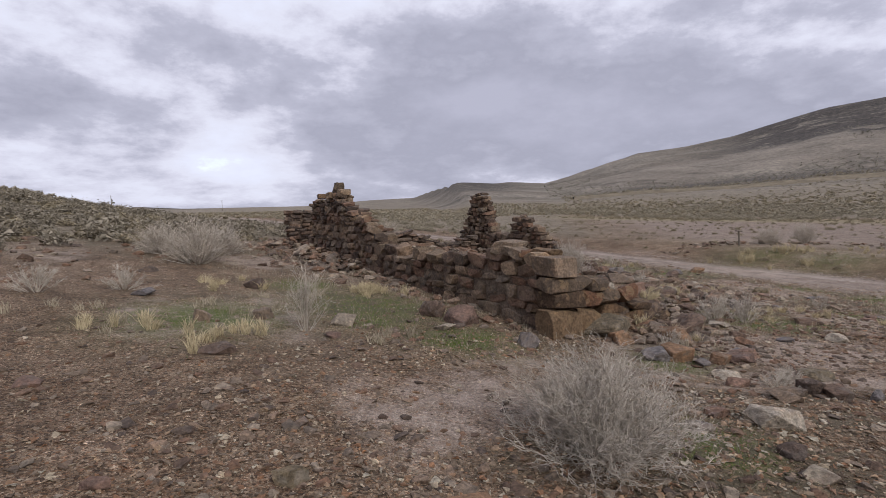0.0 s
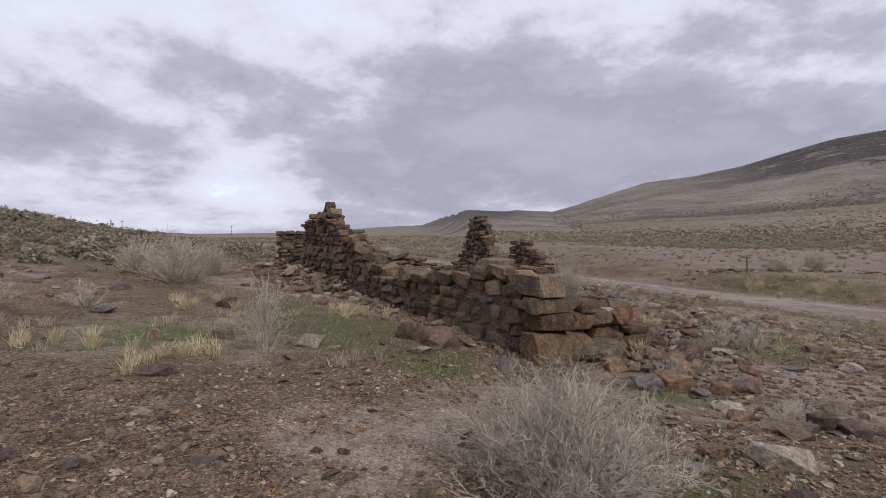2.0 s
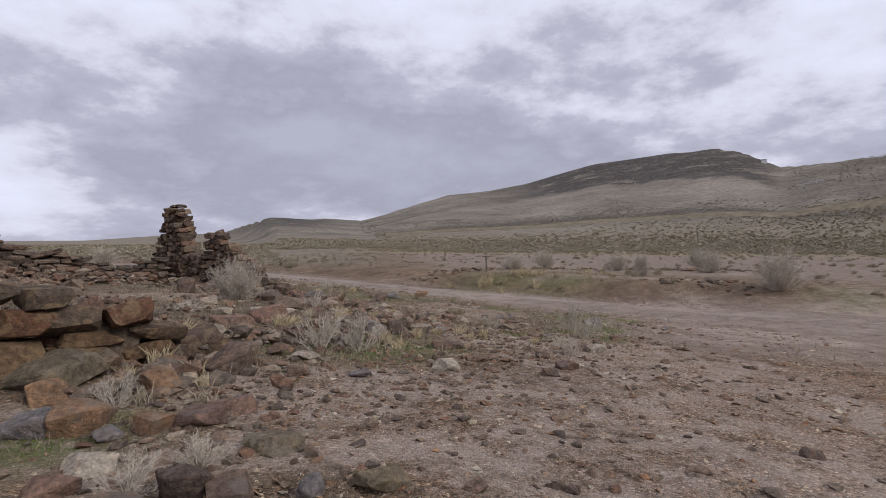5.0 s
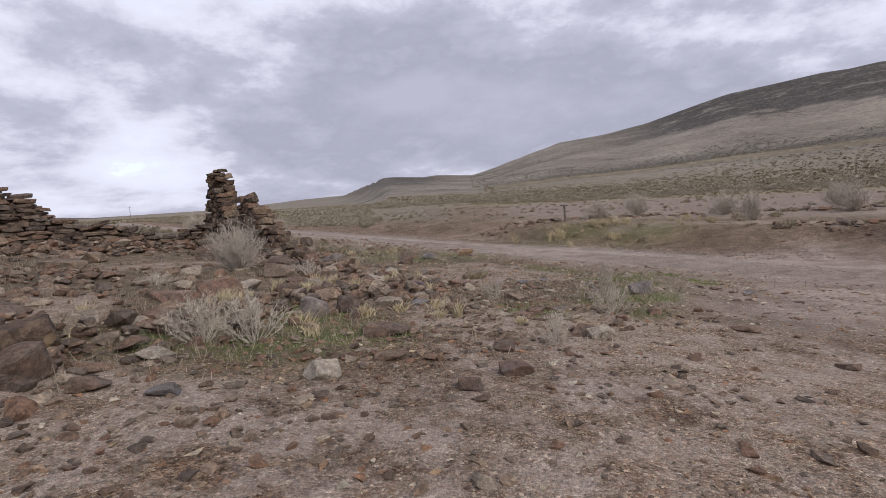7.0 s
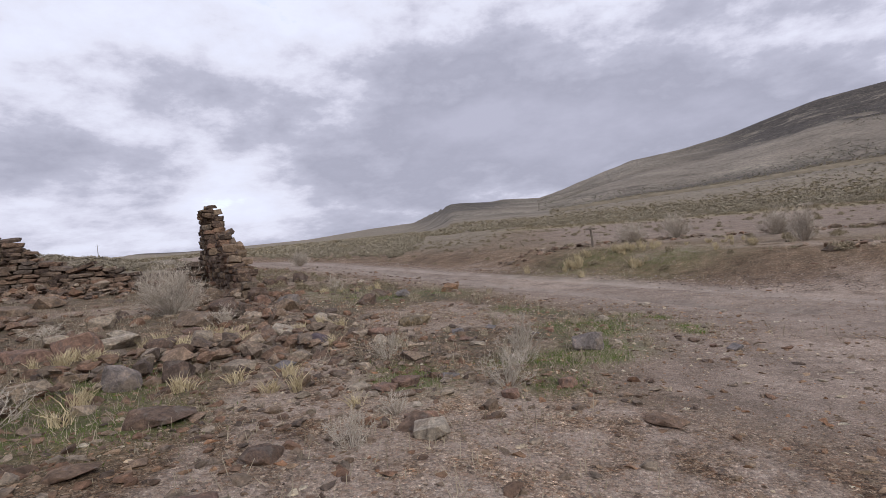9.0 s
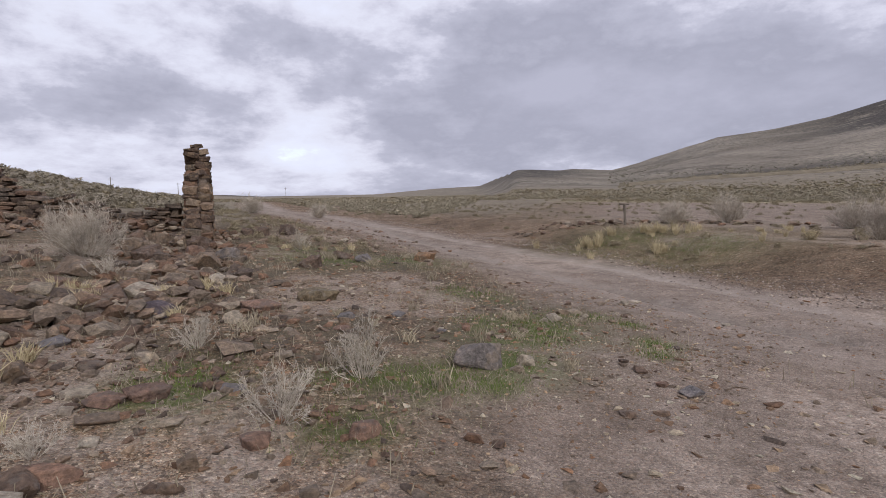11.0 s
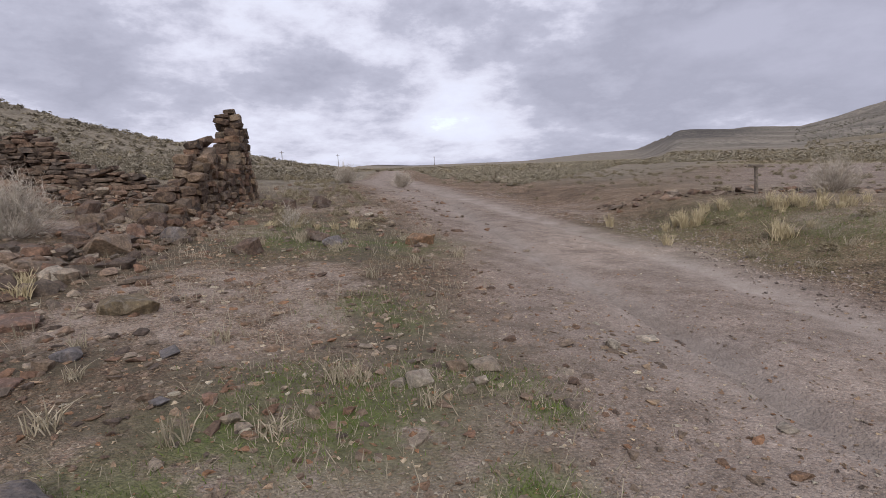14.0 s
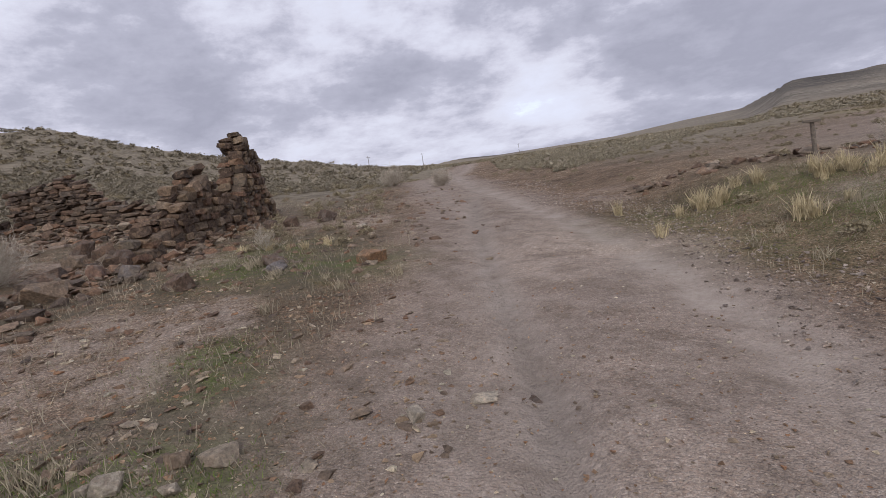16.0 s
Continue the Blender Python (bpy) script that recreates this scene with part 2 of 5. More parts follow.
def plant_material(name, a, b, rough=0.85):
    m = Nodes(name, rough)
    color = m.ramp(m.island(), [(0.0, a), (1.0, b)])
    patch = m.ramp(m.noise(3, 3), [(0.3, (0.78,) * 3), (0.7, (1.15,) * 3)])
    color = m.mix(1.0, color, patch, "MULTIPLY")
    m.bsdf.inputs["Specular IOR Level"].default_value = 0.1
    return m.finish(color)


GROUND = ground_material()
DARK_WALL = stone_material("dark_basalt_stone", [(0.119, 0.091, 0.079), (0.194, 0.145, 0.118), (0.154, 0.125, 0.107), (0.236, 0.164, 0.129), (0.188, 0.167, 0.148), (0.296, 0.233, 0.185), (0.134, 0.104, 0.090), (0.216, 0.179, 0.145), (0.216, 0.145, 0.116), (0.102, 0.084, 0.076), (0.37, 0.295, 0.225), (0.29, 0.245, 0.205)], patch=(0.24, 0.168, 0.11), cast=(0.88, 0.81, 0.71))
WARM_WALL = stone_material("weathered_brown_stone", [(0.150, 0.106, 0.073), (0.102, 0.078, 0.061), (0.141, 0.084, 0.058), (0.118, 0.098, 0.081), (0.188, 0.142, 0.098)], patch=(0.25, 0.17, 0.095), cast=(1.02, 0.92, 0.80))
SLAB_WALL = stone_material("thin_slab_stone", [(0.131, 0.109, 0.099), (0.194, 0.142, 0.117), (0.164, 0.146, 0.136), (0.246, 0.189, 0.154), (0.111, 0.090, 0.082), (0.216, 0.183, 0.159)], patch=(0.24, 0.17, 0.12), cast=(0.95, 0.87, 0.79))
CORE = stone_material("rubble_and_clay_fill", [(0.15, 0.115, 0.088), (0.18, 0.138, 0.104)], lichen=False)
RUBBLE = stone_material("broken_stone", [(0.155, 0.108, 0.085), (0.21, 0.142, 0.107), (0.185, 0.15, 0.125), (0.27, 0.20, 0.155), (0.225, 0.14, 0.10), (0.33, 0.275, 0.225), (0.135, 0.105, 0.09), (0.22, 0.175, 0.143)], use_island=True, cast=(1.06, 1.05, 0.99))
PEBBLE = stone_material("gravel_chips", [(0.234, 0.161, 0.111), (0.327, 0.225, 0.151), (0.284, 0.236, 0.182), (0.397, 0.305, 0.216), (0.318, 0.193, 0.120), (0.529, 0.468, 0.358), (0.259, 0.210, 0.162), (0.206, 0.166, 0.132), (0.529, 0.503, 0.412), (0.345, 0.271, 0.192)], use_island=True, lichen=False, cast=(1.02, 0.96, 0.91))
GRIT = stone_material("dark_bank_gravel", [(0.27, 0.225, 0.195), (0.33, 0.275, 0.238), (0.39, 0.325, 0.278), (0.23, 0.19, 0.168), (0.52, 0.45, 0.39)], use_island=True, lichen=False)
TONES = {
    "brown": stone_material("brown_rock", [(0.195, 0.137, 0.103), (0.165, 0.117, 0.09), (0.225, 0.157, 0.113)], patch=(0.20, 0.165, 0.14)),
    "pale": stone_material("pale_rock", [(0.38, 0.327, 0.255), (0.43, 0.38, 0.308), (0.335, 0.282, 0.217)], patch=(0.26, 0.20, 0.15)),
    "rust": stone_material("rust_red_rock", [(0.232, 0.152, 0.117), (0.20, 0.134, 0.106), (0.26, 0.168, 0.126)], patch=(0.17, 0.135, 0.118)),
    "dark": stone_material("dark_rock", [(0.125, 0.092, 0.074), (0.15, 0.106, 0.082)], patch=(0.17, 0.14, 0.12)),
    "gray": stone_material("gray_rock", [(0.235, 0.205, 0.188), (0.21, 0.187, 0.176)], patch=(0.26, 0.205, 0.155)),
    "tan": stone_material("tan_rock", [(0.260, 0.195, 0.140), (0.230, 0.175, 0.130)], patch=(0.17, 0.14, 0.118)),
    "slate": stone_material("slate_gray_rock", [(0.20, 0.185, 0.185), (0.22, 0.203, 0.20)], patch=(0.19, 0.155, 0.13)),
    "olive": stone_material("olive_brown_rock", [(0.215, 0.172, 0.112), (0.185, 0.152, 0.105)], patch=(0.25, 0.215, 0.17)),
    "orange": stone_material("orange_brown_rock", [(0.30, 0.188, 0.115), (0.265, 0.166, 0.105)], patch=(0.25, 0.20, 0.15)),
    "purple": stone_material("purple_gray_rock", [(0.125, 0.102, 0.115), (0.105, 0.090, 0.102)], patch=(0.19, 0.155, 0.115)),
}
WORDS = {"brown": "brown", "pale": "pale cream", "rust": "rust-red", "dark": "dark brown-black", "gray": "gray", "tan": "tan", "slate": "blue-gray", "olive": "olive-brown", "orange": "orange-brown", "purple": "purple-gray"}
TWIG = plant_material("bleached_twigs", (0.27, 0.234, 0.19), (0.56, 0.50, 0.425))
TWIG_WHITE = plant_material("white_bleached_twigs", (0.34, 0.297, 0.24), (0.62, 0.556, 0.47))
TWIG_WARM = plant_material("straw_brown_twigs", (0.31, 0.27, 0.222), (0.60, 0.53, 0.445))
STRAW = plant_material("dry_straw", (0.36, 0.295, 0.175), (0.62, 0.525, 0.345))
STRAW_GRAY = plant_material("faded_straw", (0.26, 0.22, 0.15), (0.47, 0.405, 0.30))
GRASS = plant_material("fresh_grass", (0.080, 0.125, 0.022), (0.185, 0.245, 0.06))
SAGE = plant_material("gray_green_sage", (0.165, 0.150, 0.116), (0.375, 0.345, 0.275))
SAGE_FLAT = plant_material("gray_tan_flat_sage", (0.215, 0.188, 0.138), (0.385, 0.338, 0.25))
SAGE_HILL = plant_material("brown_hillside_sage", (0.150, 0.130, 0.096), (0.330, 0.287, 0.220))
SAGE_TAN = plant_material("tan_scrub", (0.18, 0.15, 0.10), (0.38, 0.32, 0.215))
WOOD = Nodes("weathered_post_wood", 0.9)
WOOD = WOOD.finish(WOOD.ramp(WOOD.noise(18, 6, 0.7), [(0.35, (0.10, 0.082, 0.066)), (0.7, (0.25, 0.21, 0.175))]), WOOD.noise(40, 5), 0.5, 0.01)
PLASTER = Nodes("white_painted_hut", 0.8)
PLASTER = PLASTER.finish(PLASTER.ramp(PLASTER.noise(0.8), [(0.3, (0.62, 0.6, 0.57)), (0.7, (0.78, 0.77, 0.74))]))
METAL = Nodes("galvanised_rail", 0.5)
METAL = METAL.finish(METAL.ramp(METAL.noise(0.6), [(0.3, (0.42, 0.42, 0.42)), (0.7, (0.6, 0.6, 0.6))]))
STRAW_BANK = Nodes("straw_road_bank", 0.95)
STRAW_BANK = STRAW_BANK.finish(STRAW_BANK.ramp(STRAW_BANK.noise(0.25, 7, 0.7), [(0.36, (0.135, 0.110, 0.075)), (0.64, (0.245, 0.2, 0.138))]), STRAW_BANK.noise(1.5, 5), 0.6, 0.2)
ASPHALT = Nodes("worn_asphalt", 0.9)
ASPHALT = ASPHALT.finish(ASPHALT.ramp(ASPHALT.noise(0.4, 6, 0.6), [(0.35, (0.045, 0.042, 0.040)), (0.65, (0.085, 0.078, 0.072))]), ASPHALT.noise(6, 4), 0.3, 0.02)
# ---- the lie of the land ----
AZ = [-180, -140, -105, -90, -82, -77, -74, -70, -65.5, -60.6, -55, -49.6, -44, -41, -37, -25, -18, -13.6, -10, -9.3, -5, -3.5, 0.3, 3, 10, 14.3, 18.6, 26, 32, 37.4, 39.7, 43, 46, 52, 63, 90, 130, 180]
CREST = [4, 5, 8.0, 9.0, 8.4, 8.5, 7.7, 6.4, 5.0, 3.8, 2.6, 1.35, 0.4, 0.5, 0.25, 0.3, 0.85, 1.05, 2.6, 2.8, 2.6, 2.7, 2.5, 3.2, 5.3, 5.7, 6.4, 8.3, 8.9, 9.15, 8.6, 6.9, 7.0, 7.4, 7.3, 6, 4, 4]
REACH = [160, 140, 120, 118, 116, 116, 118, 120, 124, 130, 140, 150, 160, 1500, 1500, 2200, 2000, 1500, 620, 620, 640, 650, 700, 750, 820, 830, 840, 850, 850, 820, 780, 700, 640, 600, 560, 400, 250, 160]
ROAD = [(-160, 215), (-60, 104), (-26, 62), (-15, 48), (-6, 38.8), (3, 31), (8, 26.2), (11.6, 22.2), (14.6, 18.6), (19, 15.2), (30, 9), (70, -4)]
HUB = (12.0, 12.0, 0.35)


def smooth(a, b, v):
    u = np.clip((v - a) / (b - a), 0, 1)
    return u * u * (3 - 2 * u)


def road_side(x, y):
    """Metres from the middle of the track, positive on its far side."""
    best = np.full(np.shape(x), 1e9)
    for (x0, y0), (x1, y1) in zip(ROAD, ROAD[1:]):
        dx, dy = x1 - x0, y1 - y0
        u = np.clip(((x - x0) * dx + (y - y0) * dy) / (dx * dx + dy * dy), 0, 1)
        px, py = x - x0 - u * dx, y - y0 - u * dy
        d = np.hypot(px, py) * np.where(dx * py - dy * px > 0, 1, -1)
        best = np.where(np.abs(d) < np.abs(best), d, best)
    return best


def land(x, y):
    """Height of the ground, without its small unevenness."""
    x, y = np.asarray(x, float), np.asarray(y, float)
    q = road_side(x, y)
    slope = -0.0745 * x - 0.024 * y
    slope = np.clip(slope, -9, 1.5)
    away = smooth(27, 56, y)
    slope = slope * (1 - away) + (-0.75 + 0.004 * np.clip(y - 50, 0, 80)) * away
    floor = -1.36 + 0.62 * smooth(2.4, 6.0, q) * smooth(-14, 4, x) + 0.006 * np.clip(q - 6, 0, 90)
    k = 0.12
    near = np.logaddexp(slope / k, floor / k) * k - k * 0.3
    near = near - 0.15 * np.exp(-((x - 2.2) ** 2 + (y - 8.2) ** 2) / 2.0)
    dx, dy = x - HUB[0], y - HUB[1]
    r = np.hypot(dx, dy) + 1e-6
    az = np.degrees(np.arctan2(dx, dy))
    crest = np.interp(az, AZ, CREST)
    reach = np.interp(az, AZ, REACH)
    left = reach < 300
    u = r / reach
    first = smooth(0.13, 1.0, u) * 0.55 + np.clip((u - 0.13) / 0.87, 0, 1) * 0.45
    far = np.interp(u, [0.1, 0.22, 0.3, 0.42, 0.62, 0.68, 0.8, 1.0], [0, 0.1, 0.24, 0.36, 0.68, 0.71, 0.84, 1.0])
    share = np.where(left, first, far)
    lift = np.tan(np.radians(crest)) * np.minimum(r, reach) * share
    wave = np.sin(x * 0.013 + 1.7 * np.sin(y * 0.009)) * np.cos(y * 0.011 + x * 0.004)
    lift = lift * (1 + 0.05 * wave * (1 - np.clip(u, 0, 1)) * smooth(100, 300, r))
    base = near * (1 - smooth(60, 160, r)) + (-0.2 + 0.0006 * np.clip(r, 0, 2500)) * smooth(60, 160, r)
    return base + lift

# ---- helpers for building ----
rng = np.random.default_rng(7)


def mesh_of(name, verts, faces, material, smooth_shade=False):
    """A mesh from arrays of vertices and of equally sized faces."""
    verts, faces = np.asarray(verts, np.float32), np.asarray(faces, np.int32)
    me = bpy.data.meshes.new(name)
    me.vertices.add(len(verts))
    me.vertices.foreach_set("co", verts.ravel())
    k = faces.shape[1]
    me.loops.add(faces.size)
    me.loops.foreach_set("vertex_index", faces.ravel())
    me.polygons.add(len(faces))
    me.polygons.foreach_set("loop_start", np.arange(0, faces.size, k, dtype=np.int32))
    me.polygons.foreach_set("use_smooth", np.full(len(faces), smooth_shade))
    me.update(calc_edges=True)
    me.materials.append(material)
    return me


def part(name, data, parent, m=None, label=""):
    ob = new(name, data)
    ob.parent = parent
    if m is not None:
        ob.matrix_basis = m
    return tagged(ob, label)


def empty(name, x, y, z):
    ob = new(name)
    ob.empty_display_size = 0.2
    ob.matrix_world = Matrix.Translation((x, y, z))
    return ob


def turns(ax, ay, az):
    """Many rotation matrices from arrays of angles."""
    ca, sa, cb, sb, cc, sc = np.cos(ax), np.sin(ax), np.cos(ay), np.sin(ay), np.cos(az), np.sin(az)
    return np.stack([np.stack([cc * cb, cc * sb * sa - sc * ca, cc * sb * ca + sc * sa], -1),
                     np.stack([sc * cb, sc * sb * sa + cc * ca, sc * sb * ca - cc * sa], -1),
                     np.stack([-sb, cb * sa, cb * ca], -1)], -2)


def strewn(name, kinds, places, sizes, rot, material, smooth_shade=False):
    """One mesh of many copies of some small triangle meshes (verts, faces), chosen by chance."""
    pick = rng.integers(0, len(kinds), len(places))
    vs, fs, n = [], [], 0
    for i, (v, f) in enumerate(kinds):
        k = np.nonzero(pick == i)[0]
        if len(k) == 0:
            continue
        w = np.einsum("kij,kvj->kvi", rot[k], v[None] * sizes[k][:, None, :]) + places[k][:, None, :]
        vs.append(w.reshape(-1, 3))
        fs.append((f[None] + (np.arange(len(k)) * len(v))[:, None, None] + n).reshape(-1, 3))
        n += len(k) * len(v)
    return mesh_of(name, np.concatenate(vs), np.concatenate(fs), material, smooth_shade)


def hull(seed, count, flat=1.0, power=1.0):
    """An angular chip of stone, about one metre across, as triangles."""
    r = np.random.default_rng(seed)
    p = r.normal(size=(count, 3))
    p /= np.linalg.norm(p, axis=1)[:, None]
    p *= r.uniform(0.36, 0.56, (count, 1)) ** power
    p[:, 2] *= flat
    bm = bmesh.new()
    for c in p:
        bm.verts.new(c)
    out = bmesh.ops.convex_hull(bm, input=bm.verts)
    bmesh.ops.delete(bm, geom=[g for g in out["geom_interior"] if isinstance(g, bmesh.types.BMVert)], context="VERTS")
    bmesh.ops.triangulate(bm, faces=bm.faces)
    bm.verts.index_update()
    v = np.array([c.co[:] for c in bm.verts])
    f = np.array([[c.index for c in t.verts] for t in bm.faces])
    bm.free()
    return v, f


def block(name, seed, material, chips=6, rough=0.03):
    """A roughly broken building stone that fills a cube of one metre."""
    r = random.Random(seed)
    bm = bmesh.new()
    bmesh.ops.create_cube(bm, size=1.0)
    for v in bm.verts:
        v.co += Vector([r.uniform(-0.17, 0.06) * math.copysign(1, c) for c in v.co])
    for _ in range(chips):
        n = Vector([r.choice((-1, 1)) * r.uniform(0.35, 1.0) for _ in range(3)])
        n[r.randrange(3)] *= r.choice((0.1, 0.5, 1.0))
        n.normalize()
        reach = max(v.co.dot(n) for v in bm.verts)
        bmesh.ops.bisect_plane(bm, geom=list(bm.verts) + list(bm.edges) + list(bm.faces), plane_co=n * reach * r.uniform(0.72, 0.93), plane_no=n, clear_outer=True)
    bmesh.ops.delete(bm, geom=list(bm.faces) + list(bm.edges), context="EDGES_FACES")
    out = bmesh.ops.convex_hull(bm, input=bm.verts)
    bmesh.ops.delete(bm, geom=[g for g in out["geom_interior"] if isinstance(g, bmesh.types.BMVert)], context="VERTS")
    bmesh.ops.dissolve_limit(bm, angle_limit=0.1, verts=bm.verts, edges=bm.edges)
    bmesh.ops.bevel(bm, geom=list(bm.edges), offset=0.028, segments=1, affect="EDGES", clamp_overlap=True)
    bmesh.ops.triangulate(bm, faces=bm.faces)
    bmesh.ops.subdivide_edges(bm, edges=[e for e in bm.edges if e.calc_length() > 0.3], cuts=1)
    bmesh.ops.triangulate(bm, faces=bm.faces)
    shift = Vector((r.uniform(0, 90), r.uniform(0, 90), r.uniform(0, 90)))
    for v in bm.verts:
        v.co += noise.noise_vector(v.co * 2.2 + shift) * rough * 1.5 + noise.noise_vector(v.co * 6 + shift) * rough * 0.7
    lo = [min(v.co[k] for v in bm.verts) for k in range(3)]
    hi = [max(v.co[k] for v in bm.verts) for k in range(3)]
    for v in bm.verts:
        v.co = Vector([((v.co[k] - lo[k]) / (hi[k] - lo[k]) - 0.5) * 1.06 for k in range(3)])
    me = bpy.data.meshes.new(name)
    bm.to_mesh(me)
    bm.free()
    me.materials.append(material)
    return me


def boulder(name, seed, material, flat=1.0):
    """An angular loose rock of about one metre, with broken faces."""
    r = random.Random(seed)
    bm = bmesh.new()
    for _ in range(26):
        c = [r.uniform(-0.5, 0.5) for _ in range(3)]
        k = r.randrange(3)
        c[k] = math.copysign(0.5 * r.uniform(0.8, 1.0), c[k])
        bm.verts.new(c)
    tip = Euler((r.uniform(-0.5, 0.5), r.uniform(-0.5, 0.5), r.uniform(0, 3)))
    for v in bm.verts:
        v.co.x *= 1.25
        v.co.rotate(tip)
    out = bmesh.ops.convex_hull(bm, input=bm.verts)
    bmesh.ops.delete(bm, geom=[g for g in out["geom_interior"] if isinstance(g, bmesh.types.BMVert)], context="VERTS")
    bmesh.ops.dissolve_limit(bm, angle_limit=0.12, verts=bm.verts, edges=bm.edges)
    bmesh.ops.bevel(bm, geom=list(bm.edges), offset=0.04, segments=1, affect="EDGES", clamp_overlap=True)
    bmesh.ops.triangulate(bm, faces=bm.faces)
    bmesh.ops.subdivide_edges(bm, edges=[e for e in bm.edges if e.calc_length() > 0.2], cuts=1)
    bmesh.ops.triangulate(bm, faces=bm.faces)
    for q in bm.verts:
        q.co += noise.noise_vector(q.co * 2.6 + Vector((seed, 0, 0))) * 0.04 + noise.noise_vector(q.co * 8 + Vector((0, seed, 0))) * 0.018
    zs = [q.co.z for q in bm.verts]
    lo, hi = min(zs), max(zs)
    xs = [abs(q.co.x) for q in bm.verts]
    ys = [abs(q.co.y) for q in bm.verts]
    for q in bm.verts:
        q.co = Vector((q.co.x / (2 * max(xs)), q.co.y / (2 * max(ys)), (q.co.z - lo) / (hi - lo)))
    me = bpy.data.meshes.new(name)
    bm.to_mesh(me)
    bm.free()
    me.materials.append(material)
    return me


def bumps(x, y):
    """Small unevenness of the ground."""
    a = np.sin(x * 2.1 + 1.3 * np.sin(y * 1.7)) * np.sin(y * 2.4 + 0.9 * np.sin(x * 1.1))
    b = np.sin(x * 6.3 + 2.1 * np.sin(y * 4.1)) * np.sin(y * 5.7 + 1.7 * np.sin(x * 3.9))
    return 0.022 * a + 0.010 * b


def bare_soil(x, y):
    """Where fine pale soil lies open between the gravel."""
    v = np.sin(x * 0.9 + 1.9 * np.sin(y * 0.45 + 0.6)) + np.sin(y * 1.05 + 1.4 * np.sin(x * 0.6 + 2.0)) + 0.5 * np.sin(x * 2.3 + y * 1.7)
    for gx, gy, gr in ((7.6, 9.6, 2.6), (10.2, 10.8, 2.2), (8.8, 11.2, 1.5), (8.6, 17.0, 1.5), (0.9, 5.8, 1.1), (5.6, 9.2, 1.0), (5.7, 7.9, 1.4), (7.2, 8.2, 1.2)):
        v = v + 2.0 * np.exp(-((x - gx) ** 2 + (y - gy) ** 2) / (gr * gr))
    return smooth(0.45, 1.4, v)


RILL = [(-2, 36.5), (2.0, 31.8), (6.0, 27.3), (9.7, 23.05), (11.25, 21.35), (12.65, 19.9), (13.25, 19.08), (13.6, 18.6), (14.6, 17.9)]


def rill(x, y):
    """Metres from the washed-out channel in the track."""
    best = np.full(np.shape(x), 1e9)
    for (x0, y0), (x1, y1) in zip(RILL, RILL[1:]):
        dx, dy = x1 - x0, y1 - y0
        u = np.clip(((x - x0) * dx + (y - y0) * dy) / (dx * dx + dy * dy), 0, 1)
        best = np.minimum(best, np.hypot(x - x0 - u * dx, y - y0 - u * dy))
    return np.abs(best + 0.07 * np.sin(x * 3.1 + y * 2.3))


def ruts(x, y):
    q = road_side(x, y)
    wander = 0.25 * np.sin(y * 0.5 + x * 0.2)
    worn = -0.05 * (np.exp(-((q - 1.0 - wander) / 0.28) ** 2) + 0.5 * np.exp(-((q + 1.0 - wander) / 0.5) ** 2)) + 0.02 * np.exp(-((q - wander) / 0.35) ** 2)
    return worn - 0.11 * np.exp(-(rill(x, y) / 0.13) ** 2)


def soil(x, y):
    """Height of the ground as it is built."""
    return land(x, y) + bumps(np.asarray(x, float), np.asarray(y, float)) + ruts(np.asarray(x, float), np.asarray(y, float))


# ---- the ground, one sheet to the horizon ----
MOSS = [(11.1, 17.65, 0.45), (10.8, 17.2, 0.5), (11.65, 18.0, 0.35), (9.6, 18.9, 0.6), (12.15, 17.75, 0.25), (10.4, 17.0, 0.5), (9.75, 14.45, 0.45), (10.45, 14.95, 0.45), (10.95, 14.85, 0.35), (11.1, 16.5, 0.35), (12.4, 16.4, 0.25), (10.2, 13.6, 0.45), (4.6, 11.7, 0.5), (5.5, 12.6, 0.7), (6.5, 12.0, 0.5), (-1.3, 8.4, 0.4), (-3.9, 11.2, 0.7), (0.0, 7.6, 0.25), (8.5, 13.95, 0.35)]

